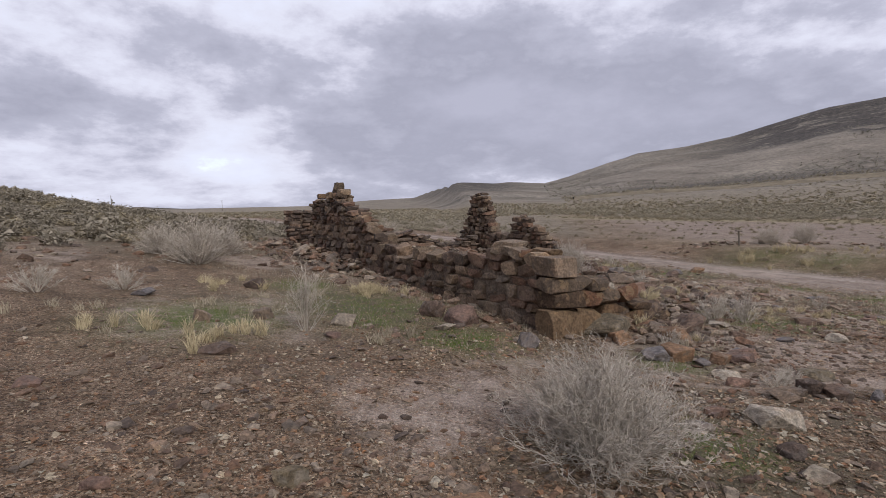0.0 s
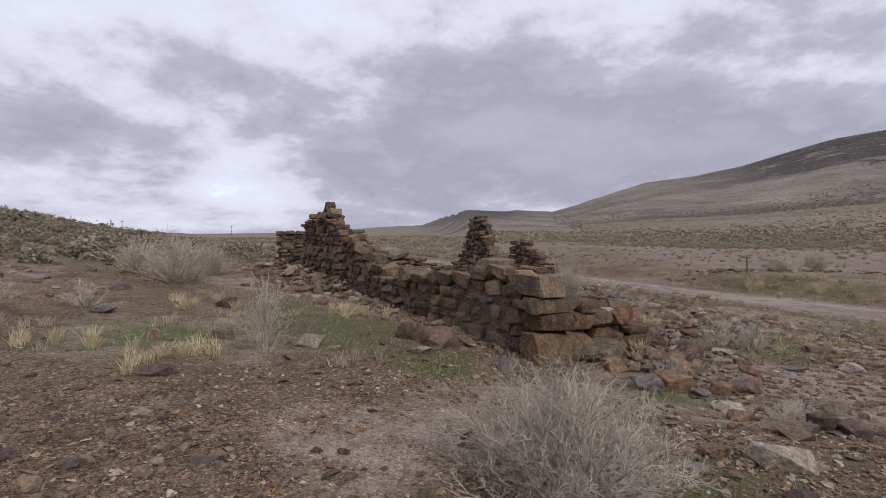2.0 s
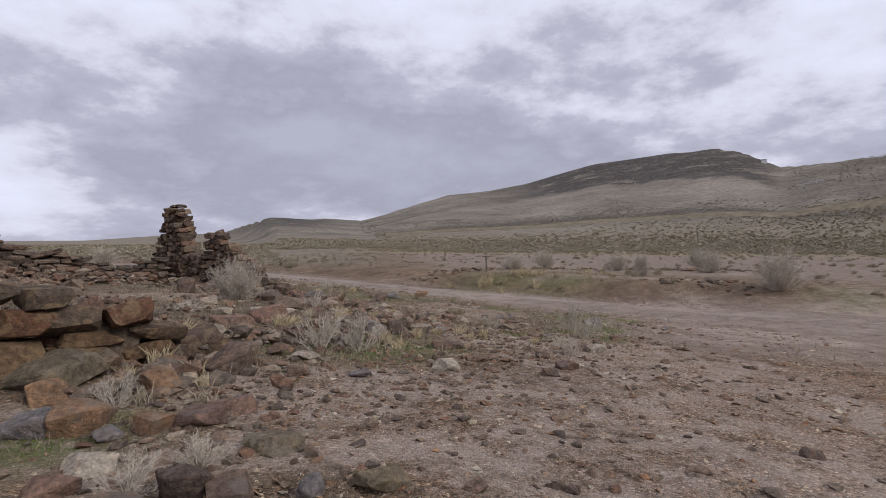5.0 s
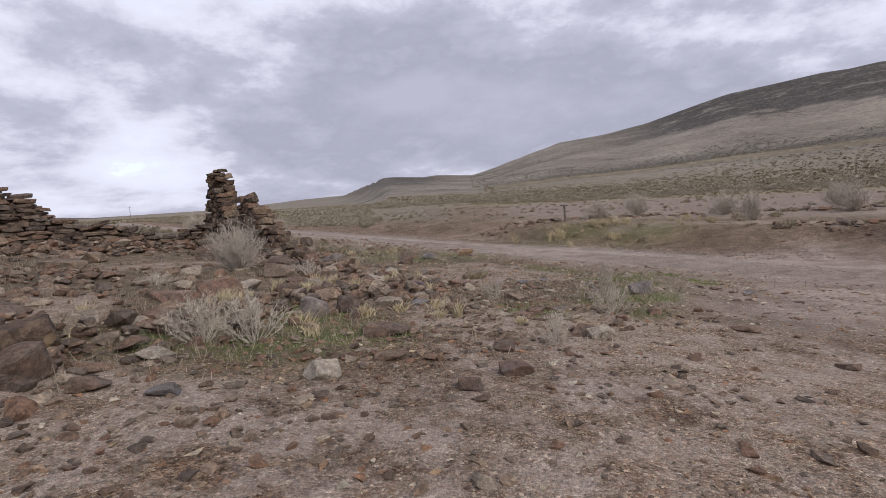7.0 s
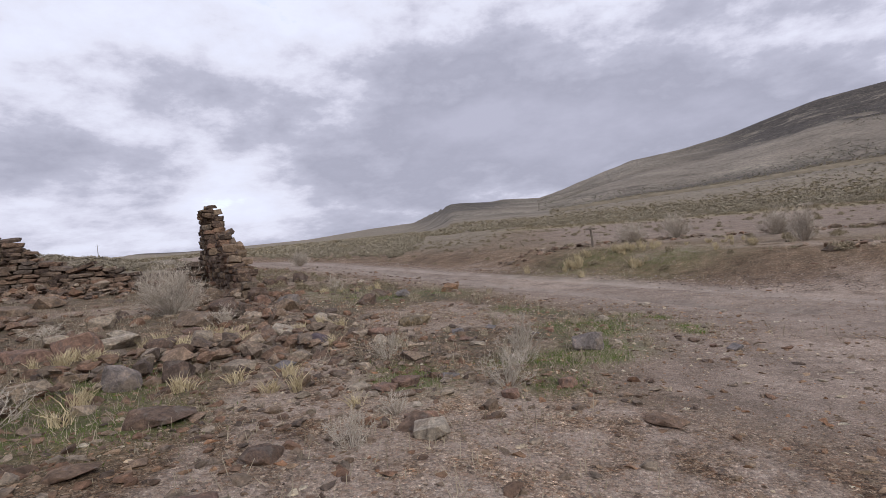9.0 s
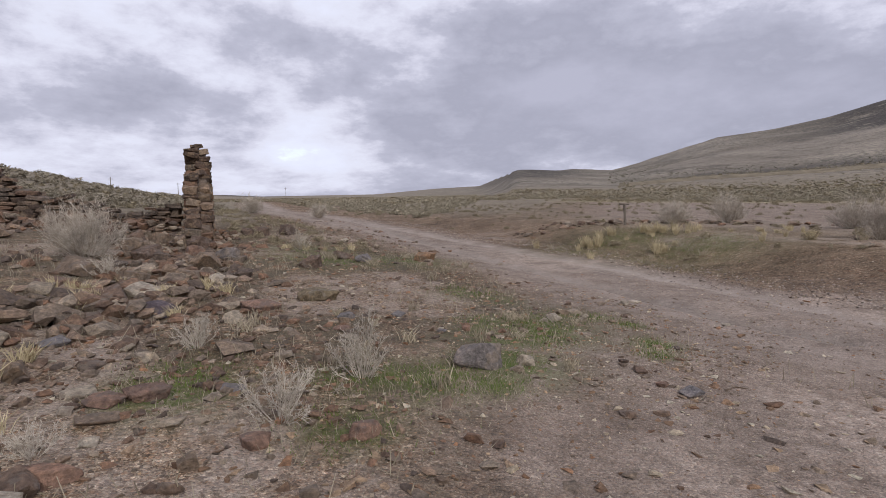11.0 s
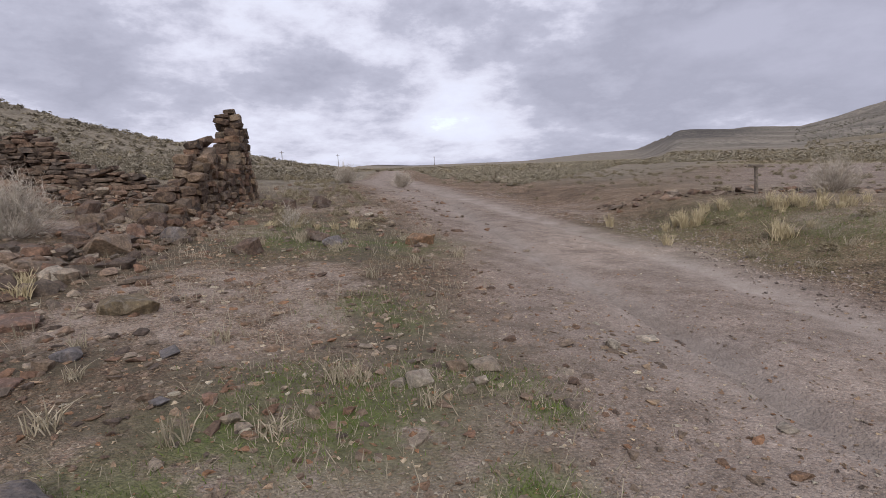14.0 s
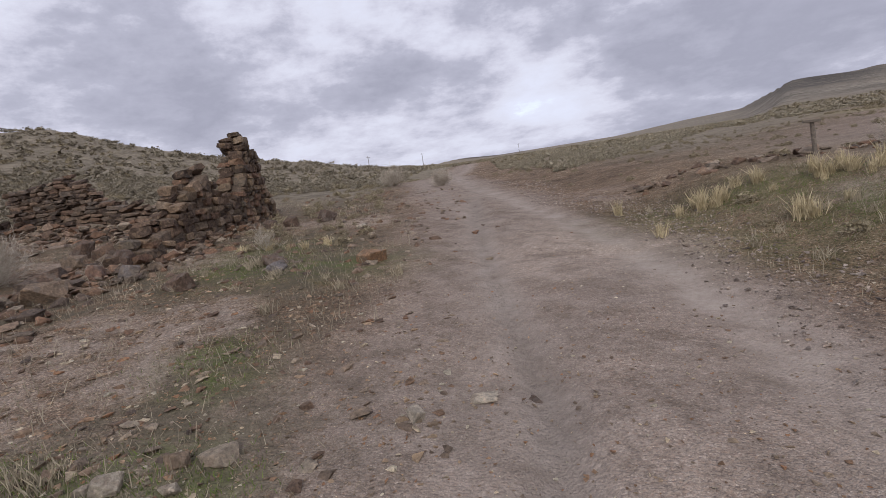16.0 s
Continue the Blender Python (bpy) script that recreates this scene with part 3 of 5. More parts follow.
def build_ground():
    cx, cy = 7.5, 11.0
    rings = [0.002] + list(np.arange(0.1, 15.0, 0.125))
    while rings[-1] < 4600:
        rings.append(rings[-1] * 1.034 if rings[-1] > 20 else rings[-1] + 0.28)
    rr = np.array(rings)
    n = 560
    th = np.linspace(0, 2 * np.pi, n, endpoint=False)
    x = cx + rr[:, None] * np.sin(th)[None]
    y = cy + rr[:, None] * np.cos(th)[None]
    x, y = x.ravel(), y.ravel()
    r = np.hypot(x - cx, y - cy)
    z = soil(x, y)
    az = np.degrees(np.arctan2(x - HUB[0], y - HUB[1]))
    reach = np.interp(az, AZ, REACH)
    crest = np.interp(az, AZ, CREST)
    # broken relief on the far slopes
    rel = np.array([noise.fractal((px * 0.006, py * 0.006, 0.3), 1.0, 2.1, 3) if rad > 180 else 0.0 for px, py, rad in zip(x, y, r)])
    z = z + rel * np.clip((r - 180) / 500, 0, 1) * np.clip(crest - 1.0, 0, 4) * np.where(r > reach * 0.96, 0.25, 1.0) * 1.7
    z = z + np.where((r > 18) & (az < -40) & (az > -130), 1, 0) * np.clip((r - 18) / 60, 0, 1) * np.array([noise.noise((px * 0.11, py * 0.11, 1.0)) if rad < 200 else 0.0 for px, py, rad in zip(x, y, r)]) * 0.5
    k, j = np.meshgrid(np.arange(len(rr) - 1), np.arange(n), indexing="ij")
    a, b = (k * n + j).ravel(), (k * n + (j + 1) % n).ravel()
    faces = np.stack([a, a + n, b + n, b], 1)
    me = mesh_of("ground", np.stack([x, y, z], 1), faces, GROUND, True)
    q = road_side(x, y)
    wob = 0.5 * np.sin(x * 0.9) + 0.4 * np.sin(y * 1.3 + x)
    track = 1 - smooth(1.5, np.where(q < 0, 3.3, 2.5), np.abs(q) + 0.35 * wob)
    spread = smooth(8.6, 11.4, x) * (1 - smooth(4.0, 6.5, np.abs(q + 1.2) + wob * 0.5)) * smooth(2, 8, 26 - y)
    pan = smooth(6.5, 10, q) * (1 - smooth(34, 44, q)) * smooth(6, 14, x)
    track = np.clip(np.maximum(np.maximum(track, 0.85 * spread), 0.85 * pan), 0, 1)
    green = np.zeros(len(x))
    for gx, gy, gr in ((4.4, 11.8, 0.8), (6.1, 12.0, 0.7), (10.6, 16.4, 0.8), (11.2, 17.8, 0.7), (10.2, 18.6, 0.6), (-1.8, 9.7, 1.5), (-3.8, 7.6, 1.2), (0.2, 8.0, 0.8), (5.2, 13.2, 0.9), (5.5, 11.6, 0.8), (10.9, 15.5, 0.9), (10.2, 14.6, 0.8), (11.1, 17.0, 1.0), (8.7, 13.6, 0.5), (12.4, 16.9, 0.4), (2.7, 5.2, 0.6), (3.1, 8.2, 0.6), (5.8, 21.3, 1.3), (12.3, 28.3, 2.2), (14.2, 26.0, 1.8), (7.0, 22.0, 1.2), (21.6, 18.8, 1.3), (4.5, 22.5, 1.2), *MOSS):
        gr = gr * (0.68 if 9 < gx < 13 and gy < 20 else 1.0)
        green = np.maximum(green, np.exp(-((x - gx) ** 2 + (y - gy) ** 2) / (gr * gr)))
    green = green * np.where(q > 3, 0.45, 1.0)
    left = (az < -40) & (az > -140)
    wander = 0.25 * np.sin(y * 0.5 + x * 0.2)
    rut = (np.exp(-((q - 1.0 - wander) / 0.34) ** 2) + 0.4 * np.exp(-((q + 1.0 - wander) / 0.34) ** 2)) * (1 - 0.6 * smooth(13, 20, x)) + 0.8 * np.exp(-(rill(x, y) / 0.22) ** 2)
    # turf; the patch at (3.3, 4.0) also paints in shade under the large shrub
    turf_and_shade = np.where(q > 0, 0.2, 1.0) * (1 - smooth(0.3, 1.0, track)) * smooth(-0.4, 1.2, np.abs(q) - 2.5) * smooth(11, 15, y) + np.exp(-((x + 3) ** 2 + (y - 9) ** 2) / 9) + np.exp(-((x - 3.2) ** 2 + (y - 6.2) ** 2) / 5) + np.exp(-((x - 3.3) ** 2 + (y - 4.0) ** 2) / 6) + np.exp(-((x - 11.0) ** 2 + (y - 17.9) ** 2) / 1.6) + np.exp(-((x - 3.0) ** 2 + (y - 8.6) ** 2) / 2) + 0.8 * np.exp(-((x - 5.4) ** 2 + (y - 11.6) ** 2) / 2.5)
    scrub = np.where(left, smooth(14, 30, r), smooth(40, 60, q) * smooth(36, 60, r))
    scrub = np.maximum(scrub, smooth(4, 14, q) * (1 - smooth(2, 12, x)) * 0.85)
    straw = np.exp(-((q - 41) / 4.5) ** 2) * smooth(0, 10, x) * 0.8 + 0.15 * np.exp(-((q - 8) / 3.5) ** 2) * smooth(6, 11, x) * smooth(20, 26, y)
    bare = bare_soil(x, y) * (1 - smooth(16, 26, r))
    turf_and_shade = turf_and_shade * (1 - 0.8 * bare) * (1 - np.exp(-((x - 12.3) ** 2 + (y - 14.6) ** 2) / 2.6))
    slope = np.where(left, 0, smooth(170, 300, r)) * np.clip(crest / 1.5, 0, 1)
    u = r / reach
    crag = np.where(left, 0, smooth(0.635, 0.66, u + 0.02 * np.sin(az * 0.9) + 0.012 * np.sin(az * 2.7)) * (1 - smooth(1.05, 1.2, u)) * smooth(14, 22, az) * (1 - smooth(41, 43.5, az)))
    crag = np.maximum(crag, np.where(left, 0, smooth(0.55, 0.7, u)) * np.exp(-((az + 7.5) / 4.5) ** 2) * 0.9)
    crag = np.maximum(crag, 0.75 * np.exp(-((u - 0.41) / 0.03) ** 2) * smooth(3, 12, az))
    crag = np.maximum(crag, smooth(900, 1200, r) * np.exp(-((az + 39) / 4.0) ** 2))
    scree = smooth(0.45, 0.5, u) * (1 - smooth(0.6, 0.68, u)) * smooth(3, 9, az) * (1 - smooth(40, 46, az))
    # rill marks the channel core whose shade is painted into the ground colour
    for name, values in (("track", track), ("bare", bare), ("rut", np.clip(rut, 0, 1)), ("turf_and_shade", np.clip(turf_and_shade, 0, 1)), ("green", np.clip(green, 0, 1)), ("scrub", np.clip(scrub, 0, 0.9)), ("straw", np.clip(straw, 0, 0.85)), ("slope", slope), ("rill", np.exp(-(rill(x, y) / 0.14) ** 2)), ("scree", np.clip(scree, 0, 1)), ("crag", np.clip(crag, 0, 1))):
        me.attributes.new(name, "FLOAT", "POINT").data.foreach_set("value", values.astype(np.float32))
    tagged(new("ground", me), "brown gravelly desert ground with dirt track", "ground", kind="structure")


build_ground()


def high_road():
    """The road along the foot of the hill, on its low grassy bank."""
    az = np.radians(np.arange(2.0, 78.0, 0.5))
    rad = 262 + 0.6 * np.degrees(az)

    def row(off, lift):
        x, y = HUB[0] + (rad + off) * np.sin(az), HUB[1] + (rad + off) * np.cos(az)
        mid = land(HUB[0] + rad * np.sin(az), HUB[1] + rad * np.cos(az))
        z = mid + lift if lift is not None else land(x, y) - 0.6
        return np.stack([x, y, z], 1)

    n = len(az)
    for name, rows, material, label in (("embankment", (row(-14, None), row(-4, 1.5)), STRAW_BANK, "straw-brown grassy road bank across the valley"), ("road", (row(-4, 1.5), row(4, 1.55), row(7, None)), ASPHALT, "dark narrow paved road along the hill foot")):
        k, j = np.meshgrid(np.arange(len(rows) - 1), np.arange(n - 1), indexing="ij")
        a = (k * n + j).ravel()
        faces = np.stack([a, a + 1, a + n + 1, a + n], 1)
        tagged(new(name, mesh_of(name, np.concatenate(rows), faces, material)), label, name, kind="structure")



high_road()

# ---- ruined walls ----
DARK_BLOCKS = [block("stone", 100 + i, DARK_WALL, 10, 0.04) for i in range(14)]
WARM_BLOCKS = [block("stone", 200 + i, WARM_WALL, 8, 0.035) for i in range(9)]
NEAR_BLOCKS = [block("stone", 300 + i, DARK_WALL, 10, 0.04) for i in range(12)]
SLAB_BLOCKS = [block("stone", 400 + i, SLAB_WALL, 9, 0.045) for i in range(14)]
# lighter tan stone, with the sunlight on the corner's top put into its colour
SUNLIT_TOP_BLOCK = block("stone", 260, TONES["tan"], 3, 0.02)
CORE_BLOCK = block("fill", 77, CORE, 3, 0.05)


def frame_of(a, b):
    d = Vector((b[0] - a[0], b[1] - a[1], 0))
    length = d.length
    d.normalize()
    return d, Vector((-d.y, d.x, 0)), length


def ruin_wall(label, a, b, side, thick, tops, kinds, tall, wide, seed, start=0.0, end=None, back=1.0, bury=0.12, loose=1.0):
    """Two skins of laid stones along a line, up to a broken top. side: 1 when the wall's body lies to the left of the line."""
    r = random.Random(seed)
    d, n, length = frame_of(a, b)
    n = n * side
    end = length if end is None else end
    ts, tz = [p[0] for p in tops], [p[1] for p in tops]
    mid = Vector((a[0], a[1], 0)) + d * (start + end) / 2 + n * thick / 2
    thing = empty("ruined_stone_wall", mid.x, mid.y, float(soil(mid.x, mid.y)))
    tagged(thing, label, "stone wall", "walls of the ruined house")
    home = thing.matrix_world.inverted()
    yaw = math.atan2(d.y, d.x)
    count = 0
    for skin in (0, 1):
        grow = 1.0 if skin == 0 else back
        drop = 0.0 if skin == 0 else 0.22
        lo = min(float(soil(*(Vector((a[0], a[1], 0)) + d * s + n * thick * 0.5)[:2])) for s in (start, (start + end) / 2, end)) - bury
        z = lo
        while z < max(tz):
            h = r.uniform(*tall) * grow
            s = start + r.uniform(-0.25, 0.0)
            while s < end:
                w = r.uniform(*wide) * grow * (0.75 + 0.5 * h / (tall[1] * grow))
                c = s + w / 2
                top = float(np.interp(c, ts, tz)) + r.uniform(-0.05, 0.03) - drop * r.uniform(0.3, 1.3)
                p = Vector((a[0], a[1], 0)) + d * c
                floor_z = float(soil(p.x, p.y))
                if z + h * 0.55 < top and z + h > floor_z - 0.12 and c < end + 0.05:
                    depth = thick * r.uniform(0.5, 0.62)
                    out = r.uniform(-0.045, 0.06)
                    off = depth / 2 - out if skin == 0 else thick - depth / 2 + out
                    p = p + n * off
                    near_top = top - (z + h) < h * 1.2
                    tip = (7 if near_top else 3) * loose
                    hh = h * r.uniform(0.85, 1.22)
                    m = pose(p.x, p.y, z + h / 2 + r.gauss(0, 0.018), r.gauss(0, tip), r.gauss(0, tip), math.degrees(yaw) + r.gauss(0, 3.5) + r.choice((0, 180)))
                    m = m @ Matrix.Diagonal((w * r.uniform(0.83, 0.96), depth, hh * 0.92, 1))
                    part("stone", r.choice(kinds), thing, home @ m)
                    count += 1
                s += w
            z += h * 0.96
    # clay and rubble between the two skins
    s = start + 0.1
    while s < end - 0.05:
        w = min(0.55, end - s)
        top = min(float(np.interp(s, ts, tz)), float(np.interp(s + w, ts, tz))) - 0.14
        p = Vector((a[0], a[1], 0)) + d * (s + w / 2) + n * thick / 2
        lo = float(soil(p.x, p.y)) - 0.15
        if top - lo > 0.12:
            m = pose(p.x, p.y, (top + lo) / 2, 0, 0, math.degrees(yaw)) @ Matrix.Diagonal((w * 1.12, thick * 0.8, top - lo, 1))
            part("rubble_fill", CORE_BLOCK, thing, home @ m)
        s += w
    return thing


CORNER_S, CORNER_W, CORNER_N, CORNER_E = (1.48, 8.86), (-8.0, 19.95), (-1.2, 24.1), (6.2, 13.1)
FAR_A, FAR_B = (-2.86, 26.01), (6.31, 16.07)
W1 = [(0.0, 0.62), (0.4, 0.80), (1.7, 0.80), (2.6, 0.74), (3.8, 0.70), (4.6, 0.62), (5.5, 0.55), (6.9, 0.74), (7.1, 1.05), (7.8, 1.35), (9.0, 1.62), (9.5, 1.82), (9.9, 2.1), (10.35, 2.25), (11.2, 2.25), (11.4, 2.1), (12.9, 2.1), (13.0, 1.5), (13.2, 0.6), (14.6, 0.5)]
W2 = [(0.0, 1.72), (0.9, 1.72), (1.8, 1.84), (2.3, 1.8), (2.5, 1.62), (3.0, 1.4), (3.15, 1.0), (3.6, 0.78), (5.0, 0.5), (6.2, 0.14), (7.0, 0.2), (7.8, 0.6)]
W3 = [(0.6, 0.1), (0.9, 0.6), (1.15, 1.1), (1.4, 1.7), (1.6, 2.2), (2.5, 2.24), (2.58, 1.75), (2.75, 1.3), (3.0, 0.95), (3.3, 0.5), (4.3, 0.4), (4.55, 0.85), (4.85, 1.12), (5.4, 1.16), (5.6, 0.95), (6.1, 0.85), (6.5, 0.5), (7.2, 0.2), (8.0, -0.25), (9.0, -0.5)]
W4 = [(0.0, 0.80), (0.36, 0.76), (0.4, 0.56), (0.65, 0.5), (1.07, 0.34), (1.5, 0.25), (2.0, 0.12), (2.3, -0.1), (2.9, -0.45)]
ruin_wall("low broken wall of dark laid field stones", CORNER_S, CORNER_W, -1, 0.62, W1, NEAR_BLOCKS, (0.15, 0.27), (0.3, 0.56), 11, 0.42, 7.0, 1.25)
ruin_wall("tall jagged wall stub of dark brown stones", CORNER_S, CORNER_W, -1, 0.62, W1, DARK_BLOCKS, (0.11, 0.24), (0.24, 0.5), 12, 7.0, 14.6, 1.3)
ruin_wall("dry-laid wall of thin flat brown slabs", CORNER_W, CORNER_N, 1, 0.6, W2, SLAB_BLOCKS, (0.09, 0.17), (0.3, 0.58), 13, -0.4, 7.7, 1.6)
ruin_wall("narrow standing pillar of rough dark stones", FAR_A, FAR_B, 1, 0.72, W3, DARK_BLOCKS, (0.12, 0.25), (0.17, 0.33), 14, 0.55, 3.1, 1.1)
ruin_wall("stepped wall stub of brown stones beside the pillar", FAR_A, FAR_B, 1, 0.64, W3, DARK_BLOCKS, (0.12, 0.24), (0.26, 0.46), 15, 3.1, 8.6, 1.2)
ruin_wall("collapsed end wall of large warm brown blocks", CORNER_S, CORNER_E, 1, 0.6, W4, WARM_BLOCKS + NEAR_BLOCKS[:4], (0.19, 0.28), (0.36, 0.62), 16, 1.3, 2.9, 1.2, loose=2.6)


def quoins():
    """The large squared corner stones, laid alternately along both walls."""
    r = random.Random(5)
    d1, n1, _ = frame_of(CORNER_S, CORNER_W)
    d4, n4, _ = frame_of(CORNER_S, CORNER_E)
    base = Vector((CORNER_S[0], CORNER_S[1], 0))
    z0 = float(soil(*CORNER_S)) - 0.16
    thing = empty("corner_pier", CORNER_S[0], CORNER_S[1], z0)
    tagged(thing, "corner of large squared brown stones, top one tinted sunlit tan", "stone corner", "walls of the ruined house")
    home = thing.matrix_world.inverted()
    z = z0
    for i, (h, along4, along1) in enumerate(((0.60, 0.68, 0.46), (0.30, 0.72, 0.58), (0.24, 0.92, 0.46), (0.34, 0.62, 0.56))):
        c = base + d4 * (along4 / 2 - 0.04) + d1 * (along1 / 2 - 0.04)
        m = pose(c.x, c.y, z + h / 2, r.gauss(0, 2.2), r.gauss(0, 2.2), math.degrees(math.atan2(d4.y, d4.x)) + r.gauss(0, 3.5)) @ Matrix.Diagonal((along4, along1, h * 1.02, 1))
        # the topmost stone takes the tan that stands in for sunlight
        part("corner_stone", SUNLIT_TOP_BLOCK if i == 3 else WARM_BLOCKS[i % len(WARM_BLOCKS)], thing, home @ m)
        z += h * 0.985
    z = z0 + 0.06
    for h, w, far in ((0.50, 0.44, 0.66), (0.28, 0.46, 0.74), (0.2, 0.4, 0.94)):
        c = base + d4 * (far + w / 2) + d1 * 0.24
        m = pose(c.x, c.y, z + h / 2, r.gauss(0, 4), r.gauss(0, 4), math.degrees(math.atan2(d4.y, d4.x)) + r.gauss(0, 5)) @ Matrix.Diagonal((w, 0.5, h, 1))
        part("corner_stone", r.choice(WARM_BLOCKS), thing, home @ m)
        z += h


quoins()


def cap(a, b, side, s, off, z, w, dpt, h, kinds, seed, tilt=0):
    """A single stone left lying on a wall's top."""
    r = random.Random(seed)
    d, n, _ = frame_of(a, b)
    p = Vector((a[0], a[1], 0)) + d * s + n * side * off
    ob = new("capstone", r.choice(kinds))
    ob.matrix_world = pose(p.x, p.y, z + h / 2 - 0.03, tilt, r.gauss(0, 4), math.degrees(math.atan2(d.y, d.x)) + r.gauss(0, 12)) @ Matrix.Diagonal((w, dpt, h, 1))
    tagged(ob, "loose weathered stone lying on a ruined wall", "stone", "stones on the wall tops")


cap(CORNER_S, CORNER_W, -1, 10.75, 0.3, 2.2, 0.42, 0.36, 0.4, WARM_BLOCKS, 1, 8)
cap(CORNER_S, CORNER_W, -1, 10.2, 0.3, 2.14, 0.38, 0.4, 0.2, DARK_BLOCKS, 2)
cap(CORNER_S, CORNER_W, -1, 12.5, 0.3, 2.07, 0.46, 0.4, 0.18, WARM_BLOCKS, 3)
cap(CORNER_S, CORNER_W, -1, 1.5, 0.3, 0.79, 0.52, 0.5, 0.28, NEAR_BLOCKS, 4)
cap(CORNER_S, CORNER_W, -1, 0.98, 0.3, 0.80, 0.45, 0.42, 0.14, WARM_BLOCKS, 5)
cap(CORNER_S, CORNER_W, -1, 0.6, 0.42, 0.84, 0.5, 0.4, 0.13, WARM_BLOCKS, 6, 5)
cap(CORNER_S, CORNER_W, -1, 4.4, 0.3, 0.56, 0.42, 0.4, 0.16, WARM_BLOCKS, 7)
cap(CORNER_W, CORNER_N, 1, 2.1, 0.3, 1.8, 0.32, 0.3, 0.12, SLAB_BLOCKS, 8)
cap(FAR_A, FAR_B, 1, 1.95, 0.33, 2.2, 0.34, 0.3, 0.1, DARK_BLOCKS, 9)
cap(FAR_A, FAR_B, 1, 2.2, 0.4, 2.2, 0.32, 0.3, 0.12, DARK_BLOCKS, 10)
cap(FAR_A, FAR_B, 1, 5.0, 0.35, 1.1, 0.38, 0.36, 0.2, DARK_BLOCKS, 11, 20)

# ---- fallen stones ----
ROCKS = {tone: [boulder("rock", 500 + 7 * i + 31 * k, mat) for k in range(4)] for i, (tone, mat) in enumerate(TONES.items())}
rock_random = random.Random(21)


def rock(x, y, w, h, tone):
    """A loose rock lying partly sunk in the ground."""
    r = rock_random
    deep = w * r.uniform(0.7, 1.0)
    h *= 0.62 if w > 0.35 else 0.58
    sink = 0.4 * h
    ob = new("rock", r.choice(ROCKS[tone]))
    ob.matrix_world = pose(x, y, float(soil(x, y)) - sink, r.gauss(0, 5), r.gauss(0, 5), r.uniform(-30, 30) + r.choice((0, 180))) @ Matrix.Diagonal((w * 1.08, deep * 1.08, (h + sink) * 1.08, 1))
    size = "large" if w > 0.45 else "small" if w < 0.2 else "fallen"
    tagged(ob, f"{size} angular {WORDS[tone]} rock half sunk in gravel", "rock", "loose rocks round the ruin")


rock(-2.56, 6.06, 0.44, 0.16, "brown")
rock(-1.75, 8.13, 0.45, 0.22, "pale")
rock(-0.00, 9.11, 0.57, 0.43, "rust")
rock(-0.17, 8.43, 0.40, 0.11, "pale")
rock(-0.60, 9.41, 0.45, 0.40, "dark")
rock(-4.55, 10.39, 0.50, 0.27, "dark")
rock(-0.41, 3.65, 0.24, 0.15, "olive")
rock(1.09, 8.22, 0.30, 0.34, "gray")
rock(3.26, 11.67, 0.50, 0.37, "pale")
rock(2.97, 11.22, 0.36, 0.36, "rust")
rock(3.25, 8.30, 0.50, 0.36, "orange")
rock(2.91, 8.27, 0.40, 0.26, "slate")
rock(2.95, 5.93, 0.26, 0.16, "rust")
rock(3.41, 5.77, 0.41, 0.27, "pale")
rock(3.89, 6.66, 0.34, 0.14, "tan")
rock(3.32, 4.77, 0.28, 0.14, "pale")
rock(4.23, 8.65, 0.39, 0.19, "rust")
rock(3.75, 8.22, 0.30, 0.24, "orange")
rock(4.70, 7.68, 0.42, 0.16, "olive")
rock(3.85, 10.12, 0.49, 0.46, "brown")
rock(-3.66, 7.39, 0.32, 0.26, "tan")
rock(-2.99, 7.90, 0.28, 0.26, "tan")
rock(-1.57, 7.32, 0.24, 0.11, "rust")
rock(-5.63, 8.62, 0.35, 0.19, "slate")
rock(3.30, 5.10, 0.23, 0.17, "dark")
rock(-1.47, 3.21, 0.18, 0.09, "rust")
rock(2.66, 5.43, 0.24, 0.12, "gray")
rock(-3.45, 4.53, 0.27, 0.10, "rust")
rock(-0.72, 4.46, 0.12, 0.08, "brown")
rock(0.55, 3.47, 0.21, 0.18, "tan")
rock(0.80, 3.45, 0.31, 0.24, "orange")
rock(0.44, 3.32, 0.17, 0.09, "tan")
rock(2.53, 11.08, 0.75, 0.46, "pale")
rock(2.14, 10.55, 0.72, 0.36, "rust")
rock(1.48, 12.39, 0.91, 0.32, "brown")
rock(3.41, 9.25, 0.41, 0.36, "orange")
rock(4.07, 8.34, 0.41, 0.20, "rust")
rock(4.29, 7.05, 0.32, 0.28, "dark")
rock(3.61, 7.54, 0.36, 0.12, "pale")
rock(4.97, 6.99, 0.15, 0.20, "slate")
rock(5.39, 7.09, 0.32, 0.16, "olive")
rock(4.57, 6.97, 0.36, 0.21, "brown")
rock(4.05, 6.87, 0.33, 0.15, "tan")
rock(3.59, 7.17, 0.29, 0.17, "rust")
rock(7.69, 10.26, 0.27, 0.14, "dark")
rock(4.60, 10.89, 0.38, 0.12, "pale")
rock(4.61, 10.01, 0.27, 0.17, "brown")
rock(5.30, 9.88, 0.26, 0.12, "slate")
rock(2.67, 14.78, 0.39, 0.24, "pale")
rock(5.81, 15.93, 0.52, 0.29, "pale")
rock(6.48, 13.70, 0.43, 0.23, "pale")
rock(5.98, 13.30, 0.41, 0.35, "dark")
rock(6.70, 12.10, 0.54, 0.20, "brown")
rock(4.76, 13.06, 0.40, 0.14, "tan")
rock(4.95, 7.54, 0.12, 0.11, "tan")
rock(5.94, 7.03, 0.14, 0.09, "brown")
rock(6.55, 7.01, 0.11, 0.06, "dark")
